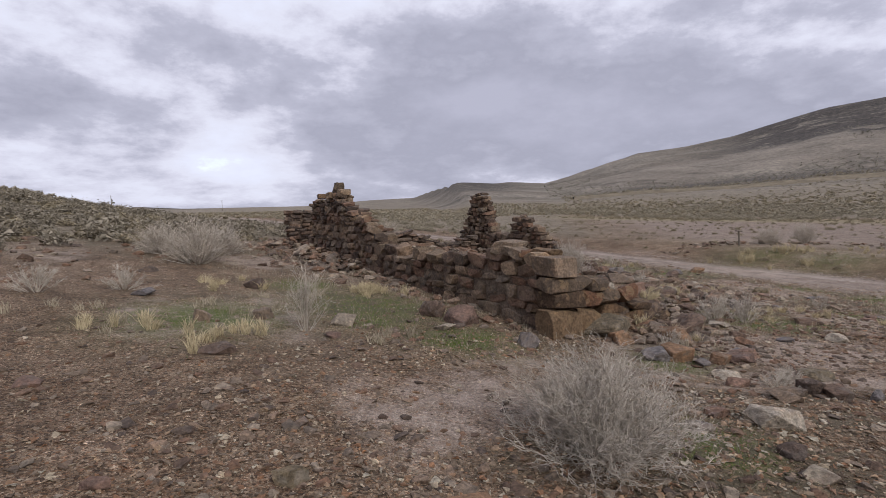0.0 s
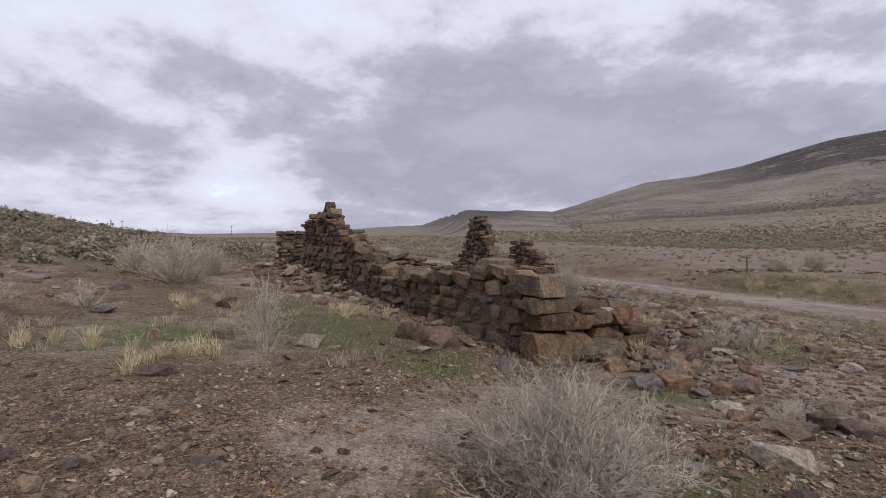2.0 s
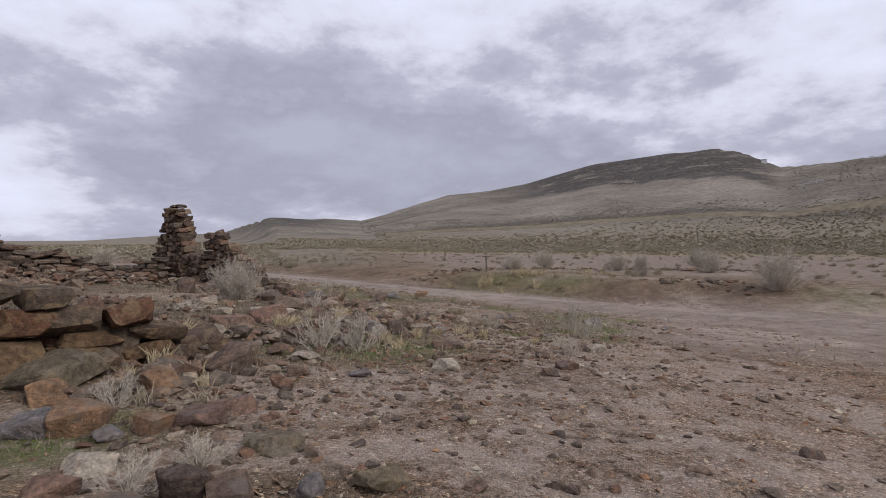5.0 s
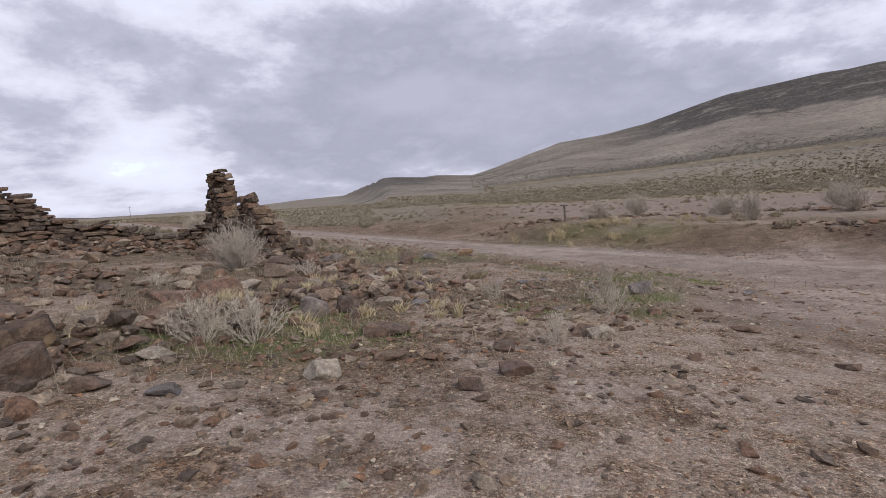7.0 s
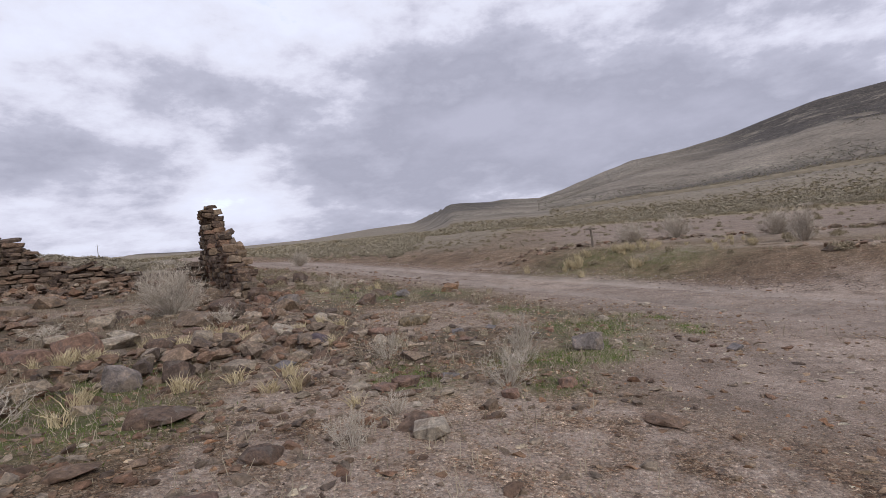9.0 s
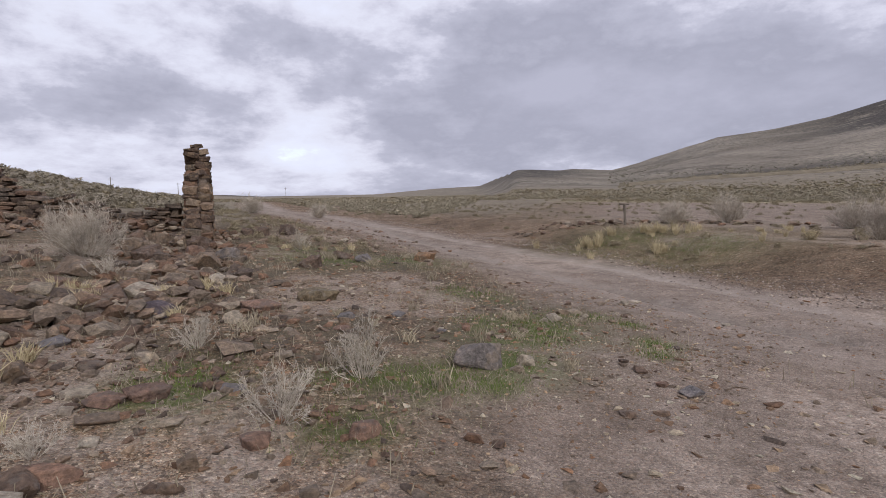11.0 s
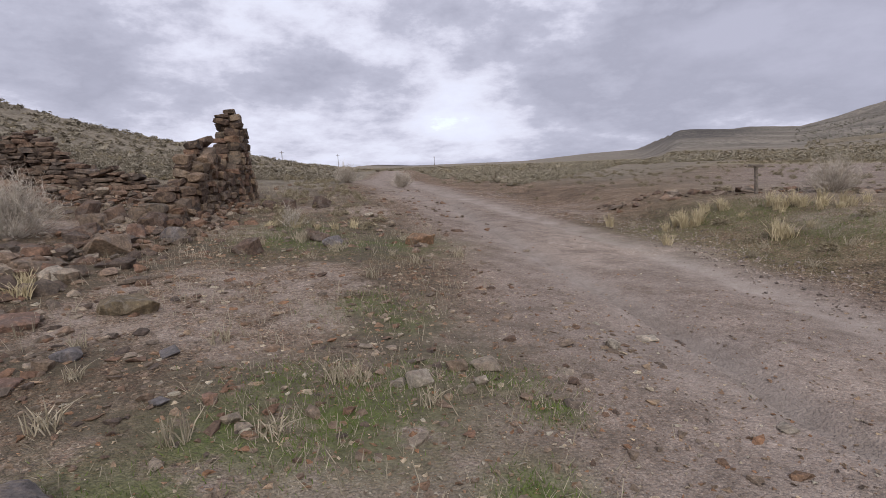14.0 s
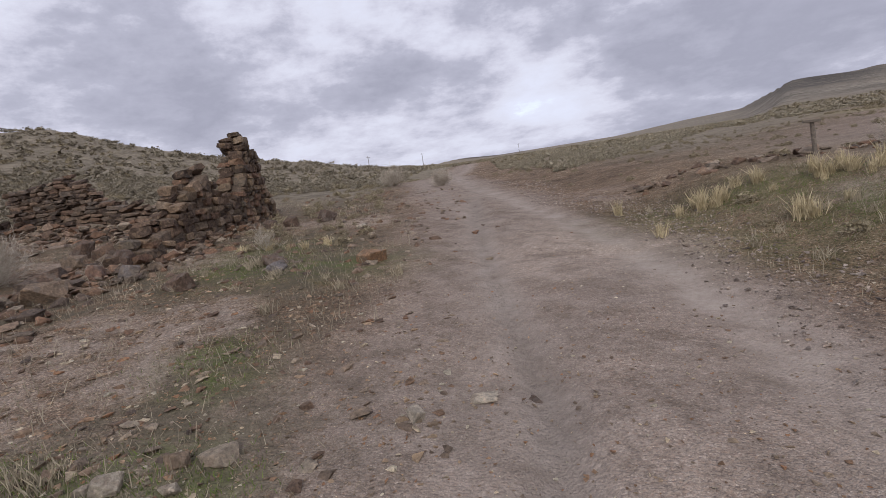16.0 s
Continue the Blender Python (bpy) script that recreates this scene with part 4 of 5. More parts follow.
rock(8.80, 7.54, 0.22, 0.10, "dark")
rock(1.94, 16.43, 0.54, 0.33, "pale")
rock(3.68, 14.19, 0.72, 0.49, "rust")
rock(3.19, 15.45, 0.33, 0.27, "pale")
rock(3.82, 14.81, 0.73, 0.29, "pale")
rock(4.52, 14.78, 0.62, 0.23, "dark")
rock(4.85, 15.30, 0.40, 0.28, "pale")
rock(5.59, 12.85, 0.37, 0.37, "gray")
rock(5.37, 17.16, 0.71, 0.34, "tan")
rock(6.06, 17.17, 0.36, 0.27, "pale")
rock(7.80, 17.15, 0.60, 0.24, "olive")
rock(3.06, 14.01, 0.81, 0.24, "rust")
rock(6.39, 10.48, 0.35, 0.21, "pale")
rock(8.07, 10.70, 0.34, 0.20, "rust")
rock(8.03, 11.46, 0.31, 0.14, "dark")
rock(9.69, 12.59, 0.14, 0.10, "brown")
rock(7.67, 12.90, 0.18, 0.09, "pale")
rock(8.38, 13.01, 0.14, 0.07, "pale")
rock(8.00, 12.39, 0.09, 0.07, "pale")
rock(7.65, 12.36, 0.14, 0.08, "tan")
rock(11.09, 12.52, 0.34, 0.10, "brown")
rock(3.11, 19.96, 0.61, 0.61, "dark")
rock(2.23, 20.54, 0.55, 0.49, "dark")
rock(-1.91, 18.95, 0.89, 0.42, "tan")
rock(-1.72, 17.61, 0.99, 0.33, "tan")
rock(5.76, 21.68, 0.57, 0.32, "brown")
rock(6.91, 10.99, 0.30, 0.10, "brown")
rock(3.74, 17.69, 0.51, 0.23, "brown")
rock(11.30, 11.13, 0.22, 0.09, "brown")
rock(3.74, 16.72, 0.83, 0.40, "tan")
rock(4.83, 16.74, 0.44, 0.31, "tan")
rock(5.74, 15.51, 0.46, 0.35, "brown")
rock(6.83, 15.29, 0.48, 0.28, "purple")
rock(7.43, 16.27, 0.59, 0.16, "rust")
rock(6.00, 19.85, 0.46, 0.37, "brown")
rock(6.5, 21.3, 0.39, 0.29, "slate")
rock(7.6, 22.5, 0.49, 0.32, "orange")
rock(4.66, 18.36, 0.73, 0.47, "tan")
rock(9.60, 12.81, 0.13, 0.15, "tan")
rock(10.33, 13.55, 0.23, 0.15, "rust")
rock(11.06, 15.29, 0.15, 0.09, "pale")
rock(7.69, 15.49, 0.23, 0.21, "pale")
rock(8.45, 13.23, 0.31, 0.09, "rust")
rock(8.59, 13.44, 0.37, 0.15, "rust")
rock(9.02, 13.88, 0.24, 0.07, "slate")
rock(8.13, 13.28, 0.28, 0.07, "pale")
rock(8.69, 12.99, 0.28, 0.08, "tan")
rock(8.88, 12.78, 0.13, 0.06, "pale")
rock(9.03, 12.43, 0.34, 0.12, "rust")
rock(9.12, 13.16, 0.18, 0.06, "pale")
rock(7.60, 14.20, 0.17, 0.09, "pale")
rock(7.88, 14.09, 0.27, 0.12, "pale")
rock(7.50, 13.25, 0.26, 0.23, "tan")
rock(9.77, 13.19, 0.21, 0.12, "rust")
rock(1.17, 24.69, 0.51, 0.43, "dark")
rock(1.06, 24.15, 0.46, 0.34, "dark")
rock(4.38, 15.83, 0.51, 0.20, "rust")
rock(6.38, 14.81, 0.31, 0.15, "brown")
rock(6.23, 16.30, 0.40, 0.16, "brown")
rock(6.89, 14.01, 0.27, 0.10, "slate")
rock(8.93, 14.71, 0.18, 0.09, "pale")
rock(7.72, 13.73, 0.24, 0.11, "brown")
rock(12.02, 14.61, 0.13, 0.07, "brown")
rock(12.28, 14.78, 0.13, 0.05, "brown")
rock(10.39, 12.81, 0.11, 0.06, "tan")
rock(11.04, 17.50, 0.13, 0.09, "pale")
rock(11.55, 17.67, 0.11, 0.09, "pale")
rock(10.55, 16.48, 0.16, 0.09, "pale")
rock(10.24, 16.53, 0.12, 0.11, "rust")
rock(11.11, 15.55, 0.19, 0.14, "pale")
rock(12.29, 19.67, 0.24, 0.05, "pale")
rock(13.42, 18.37, 0.13, 0.05, "pale")
rock(5.50, 24.21, 0.22, 0.22, "pale")
rock(3.99, 25.10, 0.32, 0.19, "pale")
rock(8.76, 16.29, 0.23, 0.15, "slate")
rock(8.84, 16.08, 0.16, 0.13, "tan")
rock(9.15, 15.62, 0.20, 0.06, "pale")
rock(8.95, 15.82, 0.21, 0.06, "rust")
rock(9.23, 16.82, 0.19, 0.08, "slate")
rock(11.92, 17.81, 0.10, 0.06, "tan")
rock(9.99, 16.32, 0.12, 0.06, "slate")
rock(12.12, 19.16, 0.13, 0.12, "pale")
rock(12.53, 19.93, 0.13, 0.04, "dark")
rock(11.41, 18.15, 0.26, 0.11, "pale")
rock(11.27, 17.96, 0.18, 0.13, "tan")
rock(11.16, 17.58, 0.24, 0.16, "pale")
rock(11.57, 17.81, 0.14, 0.10, "pale")
rock(11.97, 18.43, 0.15, 0.04, "pale")
rock(10.34, 17.94, 0.17, 0.05, "pale")
rock(10.40, 18.34, 0.09, 0.05, "pale")
rock(11.27, 18.85, 0.11, 0.08, "brown")
rock(10.68, 15.26, 0.46, 0.34, "gray")
rock(9.02, 12.22, 0.34, 0.2, "brown")
rock(2.67, 9.90, 0.40, 0.34, "tan")
rock(2.55, 9.10, 0.36, 0.28, "orange")
rock(2.35, 9.55, 0.85, 0.42, "olive")
rock(3.47, 8.09, 0.20, 0.12, "slate")
rock(4.24, 8.82, 0.30, 0.10, "slate")
rock(2.45, 20.30, 0.55, 0.55, "tan")
rock(1.60, 20.40, 0.52, 0.50, "tan")
rock(3.00, 18.75, 0.85, 0.40, "brown")
rock(4.05, 19.75, 0.60, 0.38, "gray")
rock(1.85, 19.40, 0.55, 0.45, "tan")
rock(1.15, 20.15, 0.62, 0.55, "brown")
rock(0.55, 19.80, 0.60, 0.66, "dark")
rock(3.55, 19.35, 0.45, 0.42, "rust")
rock(1.50, 25.75, 0.62, 0.50, "dark")
rock(12.17, 15.74, 0.16, 0.08, "brown")
rock(12.35, 15.45, 0.12, 0.06, "rust")
rock(12.57, 15.33, 0.19, 0.09, "slate")
rock(12.02, 15.98, 0.11, 0.06, "dark")
rock(9.20, 12.06, 0.30, 0.22, "pale")


def rubble_heap(label, pts, spread, count, size, lift, seed):
    """Broken stones spilled along a line, as one heap nobody could count."""
    r = np.random.default_rng(seed)
    kinds = [hull(900 + i, 15, 0.9) for i in range(12)]
    seg = r.integers(0, len(pts) - 1, count)
    u = r.uniform(0, 1, count)
    p = np.array(pts)
    xy = p[seg] * (1 - u[:, None]) + p[seg + 1] * u[:, None]
    off = r.normal(0, spread, (count, 2))
    xy = xy + off
    rise = lift * np.exp(-(off ** 2).sum(1) / (spread * spread * 1.2))
    s = size[0] + (size[1] - size[0]) * r.uniform(0, 1, count) ** 2.2
    z = soil(xy[:, 0], xy[:, 1]) + rise * r.uniform(0.2, 1.0, count) + s * 0.02
    dims = np.stack([s * r.uniform(0.8, 1.4, count), s * r.uniform(0.7, 1.1, count), s * r.uniform(0.4, 0.8, count)], 1)
    rot = turns(r.normal(0, 0.14, count), r.normal(0, 0.14, count), r.uniform(0, 6.3, count))
    me = strewn("rubble", kinds, np.stack([xy[:, 0], xy[:, 1], z], 1), dims, rot, RUBBLE)
    tagged(new("rubble", me), label, "rubble", kind="stuff")


def along(a, b, s0, s1, off=0.0):
    d, n, _ = frame_of(a, b)
    return [tuple((Vector((a[0], a[1], 0)) + d * s + n * off)[:2]) for s in (s0, (s0 + s1) / 2, s1)]


rubble_heap("fallen brown stones along the low wall foot", along(CORNER_S, CORNER_W, 0.5, 7.5, 0.35), 0.35, 170, (0.06, 0.34), 0.08, 1)
rubble_heap("dark fallen stones round the tall wall stub", along(CORNER_S, CORNER_W, 7.5, 14.9, 0.7), 0.75, 520, (0.1, 0.5), 0.42, 2)
rubble_heap("fallen slabs inside the ruined house", along(CORNER_W, CORNER_N, 0.5, 7.5, -0.9), 0.8, 900, (0.08, 0.5), 0.4, 3)
rubble_heap("collapsed wall rubble with flat reddish stones", [(3.0, 10.6), (4.4, 12.6), (5.6, 14.2), (6.4, 15.2)], 0.75, 460, (0.06, 0.42), 0.2, 4)
rubble_heap("low bank of broken stone beside the track", [(6.4, 15.2), (5.2, 17.0), (3.4, 19.2), (2.0, 21.2)], 0.85, 620, (0.06, 0.45), 0.22, 5)
rubble_heap("stones fallen round the pillar foot", [(-1.0, 23.6), (0.6, 23.3), (2.4, 20.9)], 0.6, 300, (0.08, 0.42), 0.2, 6)
rubble_heap("thin stone flakes spread over bare ground", [(3.3, 8.3), (4.6, 8.9), (7.2, 12.0), (8.6, 14.2), (7.0, 16.4)], 0.9, 1500, (0.03, 0.17), 0.02, 7)
rubble_heap("scattered stones in the ruined house floor", [(-2.5, 14.5), (0.5, 16.5), (2.0, 13.0)], 1.6, 420, (0.08, 0.4), 0.1, 8)
rubble_heap("stony edge of the cleared pan", [(8.0, 30.5), (13.0, 33.5), (20.0, 31.0), (27.0, 26.5)], 0.5, 240, (0.12, 0.5), 0.1, 9)
rubble_heap("scattered dark stones on the hillside foot", [(-9.5, 8.0), (-11.5, 15.0), (-9.5, 24.0), (-14, 30)], 1.8, 420, (0.08, 0.42), 0.05, 10)
rubble_heap("brown stones scattered over the dry field", [(7.0, 21.5), (4.0, 24.0), (1.5, 28.0), (-6.0, 34.0)], 1.7, 700, (0.05, 0.28), 0.0, 12)
rubble_heap("dark rocks heaped on the low berm", [(17.3, 24.4), (18.6, 22.5), (20.0, 21.2)], 0.6, 48, (0.12, 0.55), 0.1, 13)
rubble_heap("fallen brown blocks at the foot of the broken corner", [(2.9, 9.0), (3.5, 9.9), (3.9, 11.0)], 0.42, 110, (0.1, 0.46), 0.14, 14)
rubble_heap("reddish flat stones on the gravel slope", [(-5.5, 4.5), (-2.0, 4.2), (0.8, 3.2), (2.2, 6.4)], 1.0, 520, (0.03, 0.15), 0.0, 11)


def gravel():
    """Loose chips over the ground round the walked line."""
    kinds = [hull(1200 + i, 7, 0.6) for i in range(12)]
    legs = np.array([(t, e[0], e[1]) for t, e, _, _ in PATH])
    count = 95000
    r = np.random.default_rng(3)
    t = r.uniform(0, 16.5, count)
    x = np.interp(t, legs[:, 0], legs[:, 1]) + r.uniform(-1, 1, count) ** 3 * 4.0 + r.normal(0, 1.6, count) - 0.6
    y = np.interp(t, legs[:, 0], legs[:, 2]) + np.abs(r.normal(0, 3.2, count)) + 0.8
    q = road_side(x, y)
    keep = r.uniform(0, 1, count) > 0.55 * (1 - smooth(1.8, 3.4, np.abs(q)))
    keep &= r.uniform(0, 1, count) > 0.93 * bare_soil(x, y)
    keep &= r.uniform(0, 1, count) > (0.8 - 0.4 * smooth(15, 17, y)) * smooth(7.6, 9.6, y) * smooth(3.0, 5.5, x)
    x, y = x[keep], y[keep]
    n = len(x)
    s = 0.011 + (0.068 - 0.030 * smooth(8, 10, y)) * r.uniform(0, 1, n) ** 2.7
    z = soil(x, y) + s * 0.08
    dims = np.stack([s * r.uniform(0.8, 1.6, n), s * r.uniform(0.7, 1.2, n), s * r.uniform(0.7, 1.2, n)], 1)
    rot = turns(r.normal(0, 0.25, n), r.normal(0, 0.25, n), r.uniform(0, 6.3, n))
    tagged(new("gravel", strewn("gravel", kinds, np.stack([x, y, z], 1), dims, rot, PEBBLE)), "brown, rust and white gravel chips on dry soil", "gravel", kind="stuff")



def pebbles():
    """Stones of a hand's size and less, sunk in the fine soil."""
    kinds = [hull(1300 + i, 10, 0.75) for i in range(12)]
    r = np.random.default_rng(8)
    n = 8000
    x, y = r.uniform(4.5, 15.5, n), r.uniform(8.0, 21.0, n)
    clump = np.sin(x * 2.1 + 1.5 * np.sin(y * 1.3)) + np.sin(y * 1.7 + x)
    keep = (clump > r.uniform(-2.2, 1.2, n)) & (np.abs(road_side(x, y)) > 1.3)
    x, y = x[keep], y[keep]
    n = len(x)
    s = 0.025 + 0.10 * r.uniform(0, 1, n) ** 2.6
    dims = np.stack([s * r.uniform(0.9, 1.5, n), s * r.uniform(0.8, 1.1, n), s * r.uniform(0.35, 0.65, n)], 1)
    rot = turns(r.normal(0, 0.12, n), r.normal(0, 0.12, n), r.uniform(0, 6.3, n))
    tagged(new("pebbles", strewn("pebbles", kinds, np.stack([x, y, soil(x, y) + s * 0.02], 1), dims, rot, PEBBLE)), "brown and cream pebbles half sunk in fine soil", "pebbles", kind="stuff")


def cobbles():
    """Loose stones of a fist's size over the stony slope."""
    kinds = [hull(1400 + i, 13, 0.8) for i in range(14)]
    r = np.random.default_rng(18)
    legs = np.array([(t, e[0], e[1]) for t, e, _, _ in PATH])
    n = 7000
    t = r.uniform(0, 16, n)
    x = np.interp(t, legs[:, 0], legs[:, 1]) + r.normal(-1.2, 2.8, n)
    y = np.interp(t, legs[:, 0], legs[:, 2]) + np.abs(r.normal(0, 3.6, n)) + 0.7
    clump = np.sin(x * 1.7 + 1.9 * np.sin(y * 1.1)) + np.sin(y * 1.9 + 1.2 * np.sin(x * 0.8))
    keep = (clump > r.uniform(-2.4, 1.6, n)) & (np.abs(road_side(x, y)) > 1.9) & (r.uniform(0, 1, n) > 0.6 * bare_soil(x, y)) & (r.uniform(0, 1, n) > 0.85 * smooth(9.8, 11.8, x))
    x, y = x[keep], y[keep]
    n = len(x)
    s = 0.045 + 0.12 * r.uniform(0, 1, n) ** 2.4
    dims = np.stack([s * r.uniform(0.9, 1.5, n), s * r.uniform(0.8, 1.1, n), s * r.uniform(0.45, 0.8, n)], 1)
    rot = turns(r.normal(0, 0.16, n), r.normal(0, 0.16, n), r.uniform(0, 6.3, n))
    tagged(new("cobbles", strewn("cobbles", kinds, np.stack([x, y, soil(x, y) + s * 0.06], 1), dims, rot, RUBBLE)), "brown and rust fist-sized stones on gravel", "stones", kind="stuff")


def gravel_bank():
    """Coarse dark gravel graded up along the far edge of the track."""
    kinds = [hull(1500 + i, 9, 0.8) for i in range(10)]
    r = np.random.default_rng(28)
    n = 52000
    x, y = r.uniform(-2, 17, n), r.uniform(17.5, 37, n)
    q = road_side(x, y)
    keep = np.abs(q - 2.45 - 0.3 * np.sin(x * 0.8)) < 1.0 * np.sqrt(r.uniform(0, 1, n))
    x, y = x[keep], y[keep]
    n = len(x)
    s = 0.018 + 0.05 * r.uniform(0, 1, n) ** 2.4
    dims = np.stack([s * r.uniform(0.9, 1.5, n), s * r.uniform(0.8, 1.1, n), s * r.uniform(0.6, 1.0, n)], 1)
    rot = turns(r.normal(0, 0.3, n), r.normal(0, 0.3, n), r.uniform(0, 6.3, n))
    tagged(new("gravel", strewn("gravel", kinds, np.stack([x, y, soil(x, y) + s * 0.12], 1), dims, rot, GRIT)), "coarse dark gray-brown gravel bank beside the track", "gravel", kind="stuff")


gravel()
pebbles()
cobbles()
gravel_bank()


# ---- plants ----
def sticks(p0, p1, r0, r1):
    """Thin three-sided sticks between two sets of points."""
    d = p1 - p0
    d = d / (np.linalg.norm(d, axis=1)[:, None] + 1e-9)
    up = np.where(np.abs(d[:, 2:3]) > 0.9, [[1.0, 0, 0]], [[0, 0, 1.0]])
    u = np.cross(d, up)
    u /= np.linalg.norm(u, axis=1)[:, None] + 1e-9
    w = np.cross(d, u)
    ring = [np.cos(a) * u + np.sin(a) * w for a in (0, 2.094, 4.189)]
    v = np.stack([p0 + c * r0[:, None] for c in ring] + [p1 + c * r1[:, None] for c in ring], 1)
    f = np.array([[0, 1, 4], [0, 4, 3], [1, 2, 5], [1, 5, 4], [2, 0, 3], [2, 3, 5]])
    n = len(p0)
    return v.reshape(-1, 3), (f[None] + (np.arange(n) * 6)[:, None, None]).reshape(-1, 3)


def twig_mesh(name, seed, stems, width, height, material, thick=0.005, kids=7, grand=4, upright=0.5, kink=0.25, side=0.34):
    """A leafless shrub: forked stems out of one foot, with side shoots."""
    r = np.random.default_rng(seed)
    segs = []

    def grow(start, direction, length, steps, radius, wander):
        p, d = start, direction / np.linalg.norm(direction, axis=1)[:, None]
        nodes = [p]
        n = len(p)
        for i in range(steps):
            d = d + r.normal(0, wander, (n, 3)) + np.array([0, 0, 0.10])
            d /= np.linalg.norm(d, axis=1)[:, None]
            nxt = p + d * (length / steps)[:, None]
            segs.append((p, nxt, radius * (1 - 0.7 * i / steps), radius * (1 - 0.7 * (i + 1) / steps)))
            p = nxt
            nodes.append(p)
        return nodes, d

    a = r.uniform(0, 2 * np.pi, stems)
    lean = r.uniform(0, 1, stems) ** upright
    d = np.stack([np.cos(a) * lean * width / 2, np.sin(a) * lean * width / 2, height * np.sqrt(np.clip(1.03 - lean ** 2, 0.03, 1))], 1)
    length = np.linalg.norm(d, axis=1) * r.uniform(0.72, 1.08, stems)
    foot = np.stack([np.cos(a) * lean * 0.05 * width, np.sin(a) * lean * 0.05 * width, np.full(stems, -0.03)], 1)
    nodes, end = grow(foot, d, length * 0.92, 5, np.full(stems, thick), kink * 0.55)
    for gen, (many, share) in enumerate(((kids, side), (grand, 0.16))):
        pts = np.stack(nodes, 1)
        n, k, _ = pts.shape
        pick = np.repeat(np.arange(n), many)
        at = r.uniform(0.30 if gen == 0 else 0.2, 0.99, len(pick)) * (k - 1)
        i = np.minimum(at.astype(int), k - 2)
        u = (at - i)[:, None]
        start = pts[pick, i] * (1 - u) + pts[pick, i + 1] * u
        along_d = pts[pick, i + 1] - pts[pick, i]
        along_d /= np.linalg.norm(along_d, axis=1)[:, None] + 1e-9
        d = along_d + r.normal(0, 0.55, (len(pick), 3))
        base = length[pick]
        length = base * share * r.uniform(0.5, 1.3, len(pick)) if gen == 0 else base * 0.45 * r.uniform(0.4, 1.3, len(pick))
        nodes, end = grow(start, d, length, 3 if gen == 0 else 2, np.full(len(pick), thick * (0.55 if gen == 0 else 0.38)), kink)
    made = []
    for piece, some in (("woody_base", segs[:5]), ("branchwork", segs[5:8]), ("twig_crown", segs[8:])):
        p0, p1, r0, r1 = (np.concatenate([s[k] for s in some]) for k in range(4))
        v, f = sticks(p0, p1, r0, r1)
        made.append((piece, mesh_of(piece, v, f, material)))
    return made


BIG_BUSH = [twig_mesh("shrub", 1, 210, 1.5, 1.0, TWIG, 0.0048, 11, 5, 0.42, 0.34, 0.26), twig_mesh("shrub", 2, 110, 1.5, 1.0, TWIG_WARM, 0.0068, 9, 5, 0.5, 0.32, 0.28)]
SMALL_BUSH = [twig_mesh("shrub", 10 + i, 28, 0.85, 0.58, TWIG_WHITE, 0.0053, 17, 3, 0.5, 0.22, 0.17) for i in range(3)]
WARM_BUSH = [twig_mesh("shrub", 20 + i, 110, 1.0, 0.75, TWIG_WARM, 0.006, 7, 3, 0.5) for i in range(2)]
SPIKE_BUSH = twig_mesh("shrub", 30, 24, 0.75, 0.95, TWIG_WHITE, 0.0055, 8, 3, 1.6, 0.16)


def shrub(mesh, x, y, sx, sz, turn, label, group="dry shrubs"):
    ob = empty("dry_shrub", x, y, float(soil(x, y)))
    for piece, me in mesh:
        bit = part(piece, me, ob, pose(0, 0, 0, 0, 0, turn) @ Matrix.Diagonal((sx, sx, sz, 1)))
        tagged(bit, kind="" if piece == "woody_base" else "stuff")
    tagged(ob, label, "shrub", group)


shrub(BIG_BUSH[0], 1.71, 4.58, 1.1, 0.88, 20, "large round bleached gray leafless shrub on gravel")
shrub(BIG_BUSH[1], 2.3, 17.9, 1.08, 1.22, 70, "large round pale leafless shrub among fallen stones")
shrub(SMALL_BUSH[0], 4.75, 11.55, 1.35, 1.2, 0, "pale leafless shrub growing through rubble")
shrub(SMALL_BUSH[1], 5.3, 11.6, 1.35, 1.1, 60, "pale leafless shrub growing through rubble")
shrub(SMALL_BUSH[2], 9.72, 13.5, 0.85, 0.85, 10, "small upright bleached shrub on gravel")
shrub(SMALL_BUSH[0], 8.62, 11.75, 0.62, 0.6, 130, "small pale twiggy shrub beside a rock")
shrub(SMALL_BUSH[1], 9.85, 14.5, 1.0, 1.1, 200, "small bleached shrub beside green grass")
shrub(SMALL_BUSH[2], 8.75, 12.55, 0.5, 0.45, 250, "small bleached shrub on stony ground")
shrub(SMALL_BUSH[0], -7.1, 7.9, 1.4, 1.0, 40, "low pale twiggy shrub on the slope")
shrub(SMALL_BUSH[1], -6.3, 8.9, 1.35, 0.85, 300, "low pale twiggy shrub on the slope")
shrub(WARM_BUSH[0], -7.6, 12.9, 1.9, 1.6, 10, "tall straw-brown leafless shrub")
shrub(WARM_BUSH[1], -8.4, 15.3, 1.6, 1.3, 110, "tall straw-brown leafless shrub")
shrub(WARM_BUSH[0], -9.6, 14.0, 1.5, 1.2, 190, "straw-brown leafless shrub on the slope")
shrub(SPIKE_BUSH, -2.07, 7.5, 1.0, 0.95, 0, "slender spiky bleached shrub")
shrub(SMALL_BUSH[2], 4.0, 7.1, 0.6, 0.5, 0, "small pale twiggy shrub between rocks")
shrub(SMALL_BUSH[0], 3.25, 8.8, 0.65, 0.6, 90, "small pale twiggy shrub between rocks")
shrub(SMALL_BUSH[1], 4.27, 7.45, 0.62, 0.42, 33, "small pale twiggy shrub between rocks")
shrub(SMALL_BUSH[0], 8.1, 14.5, 0.7, 0.7, 77, "dead gray shrub among flat stones")
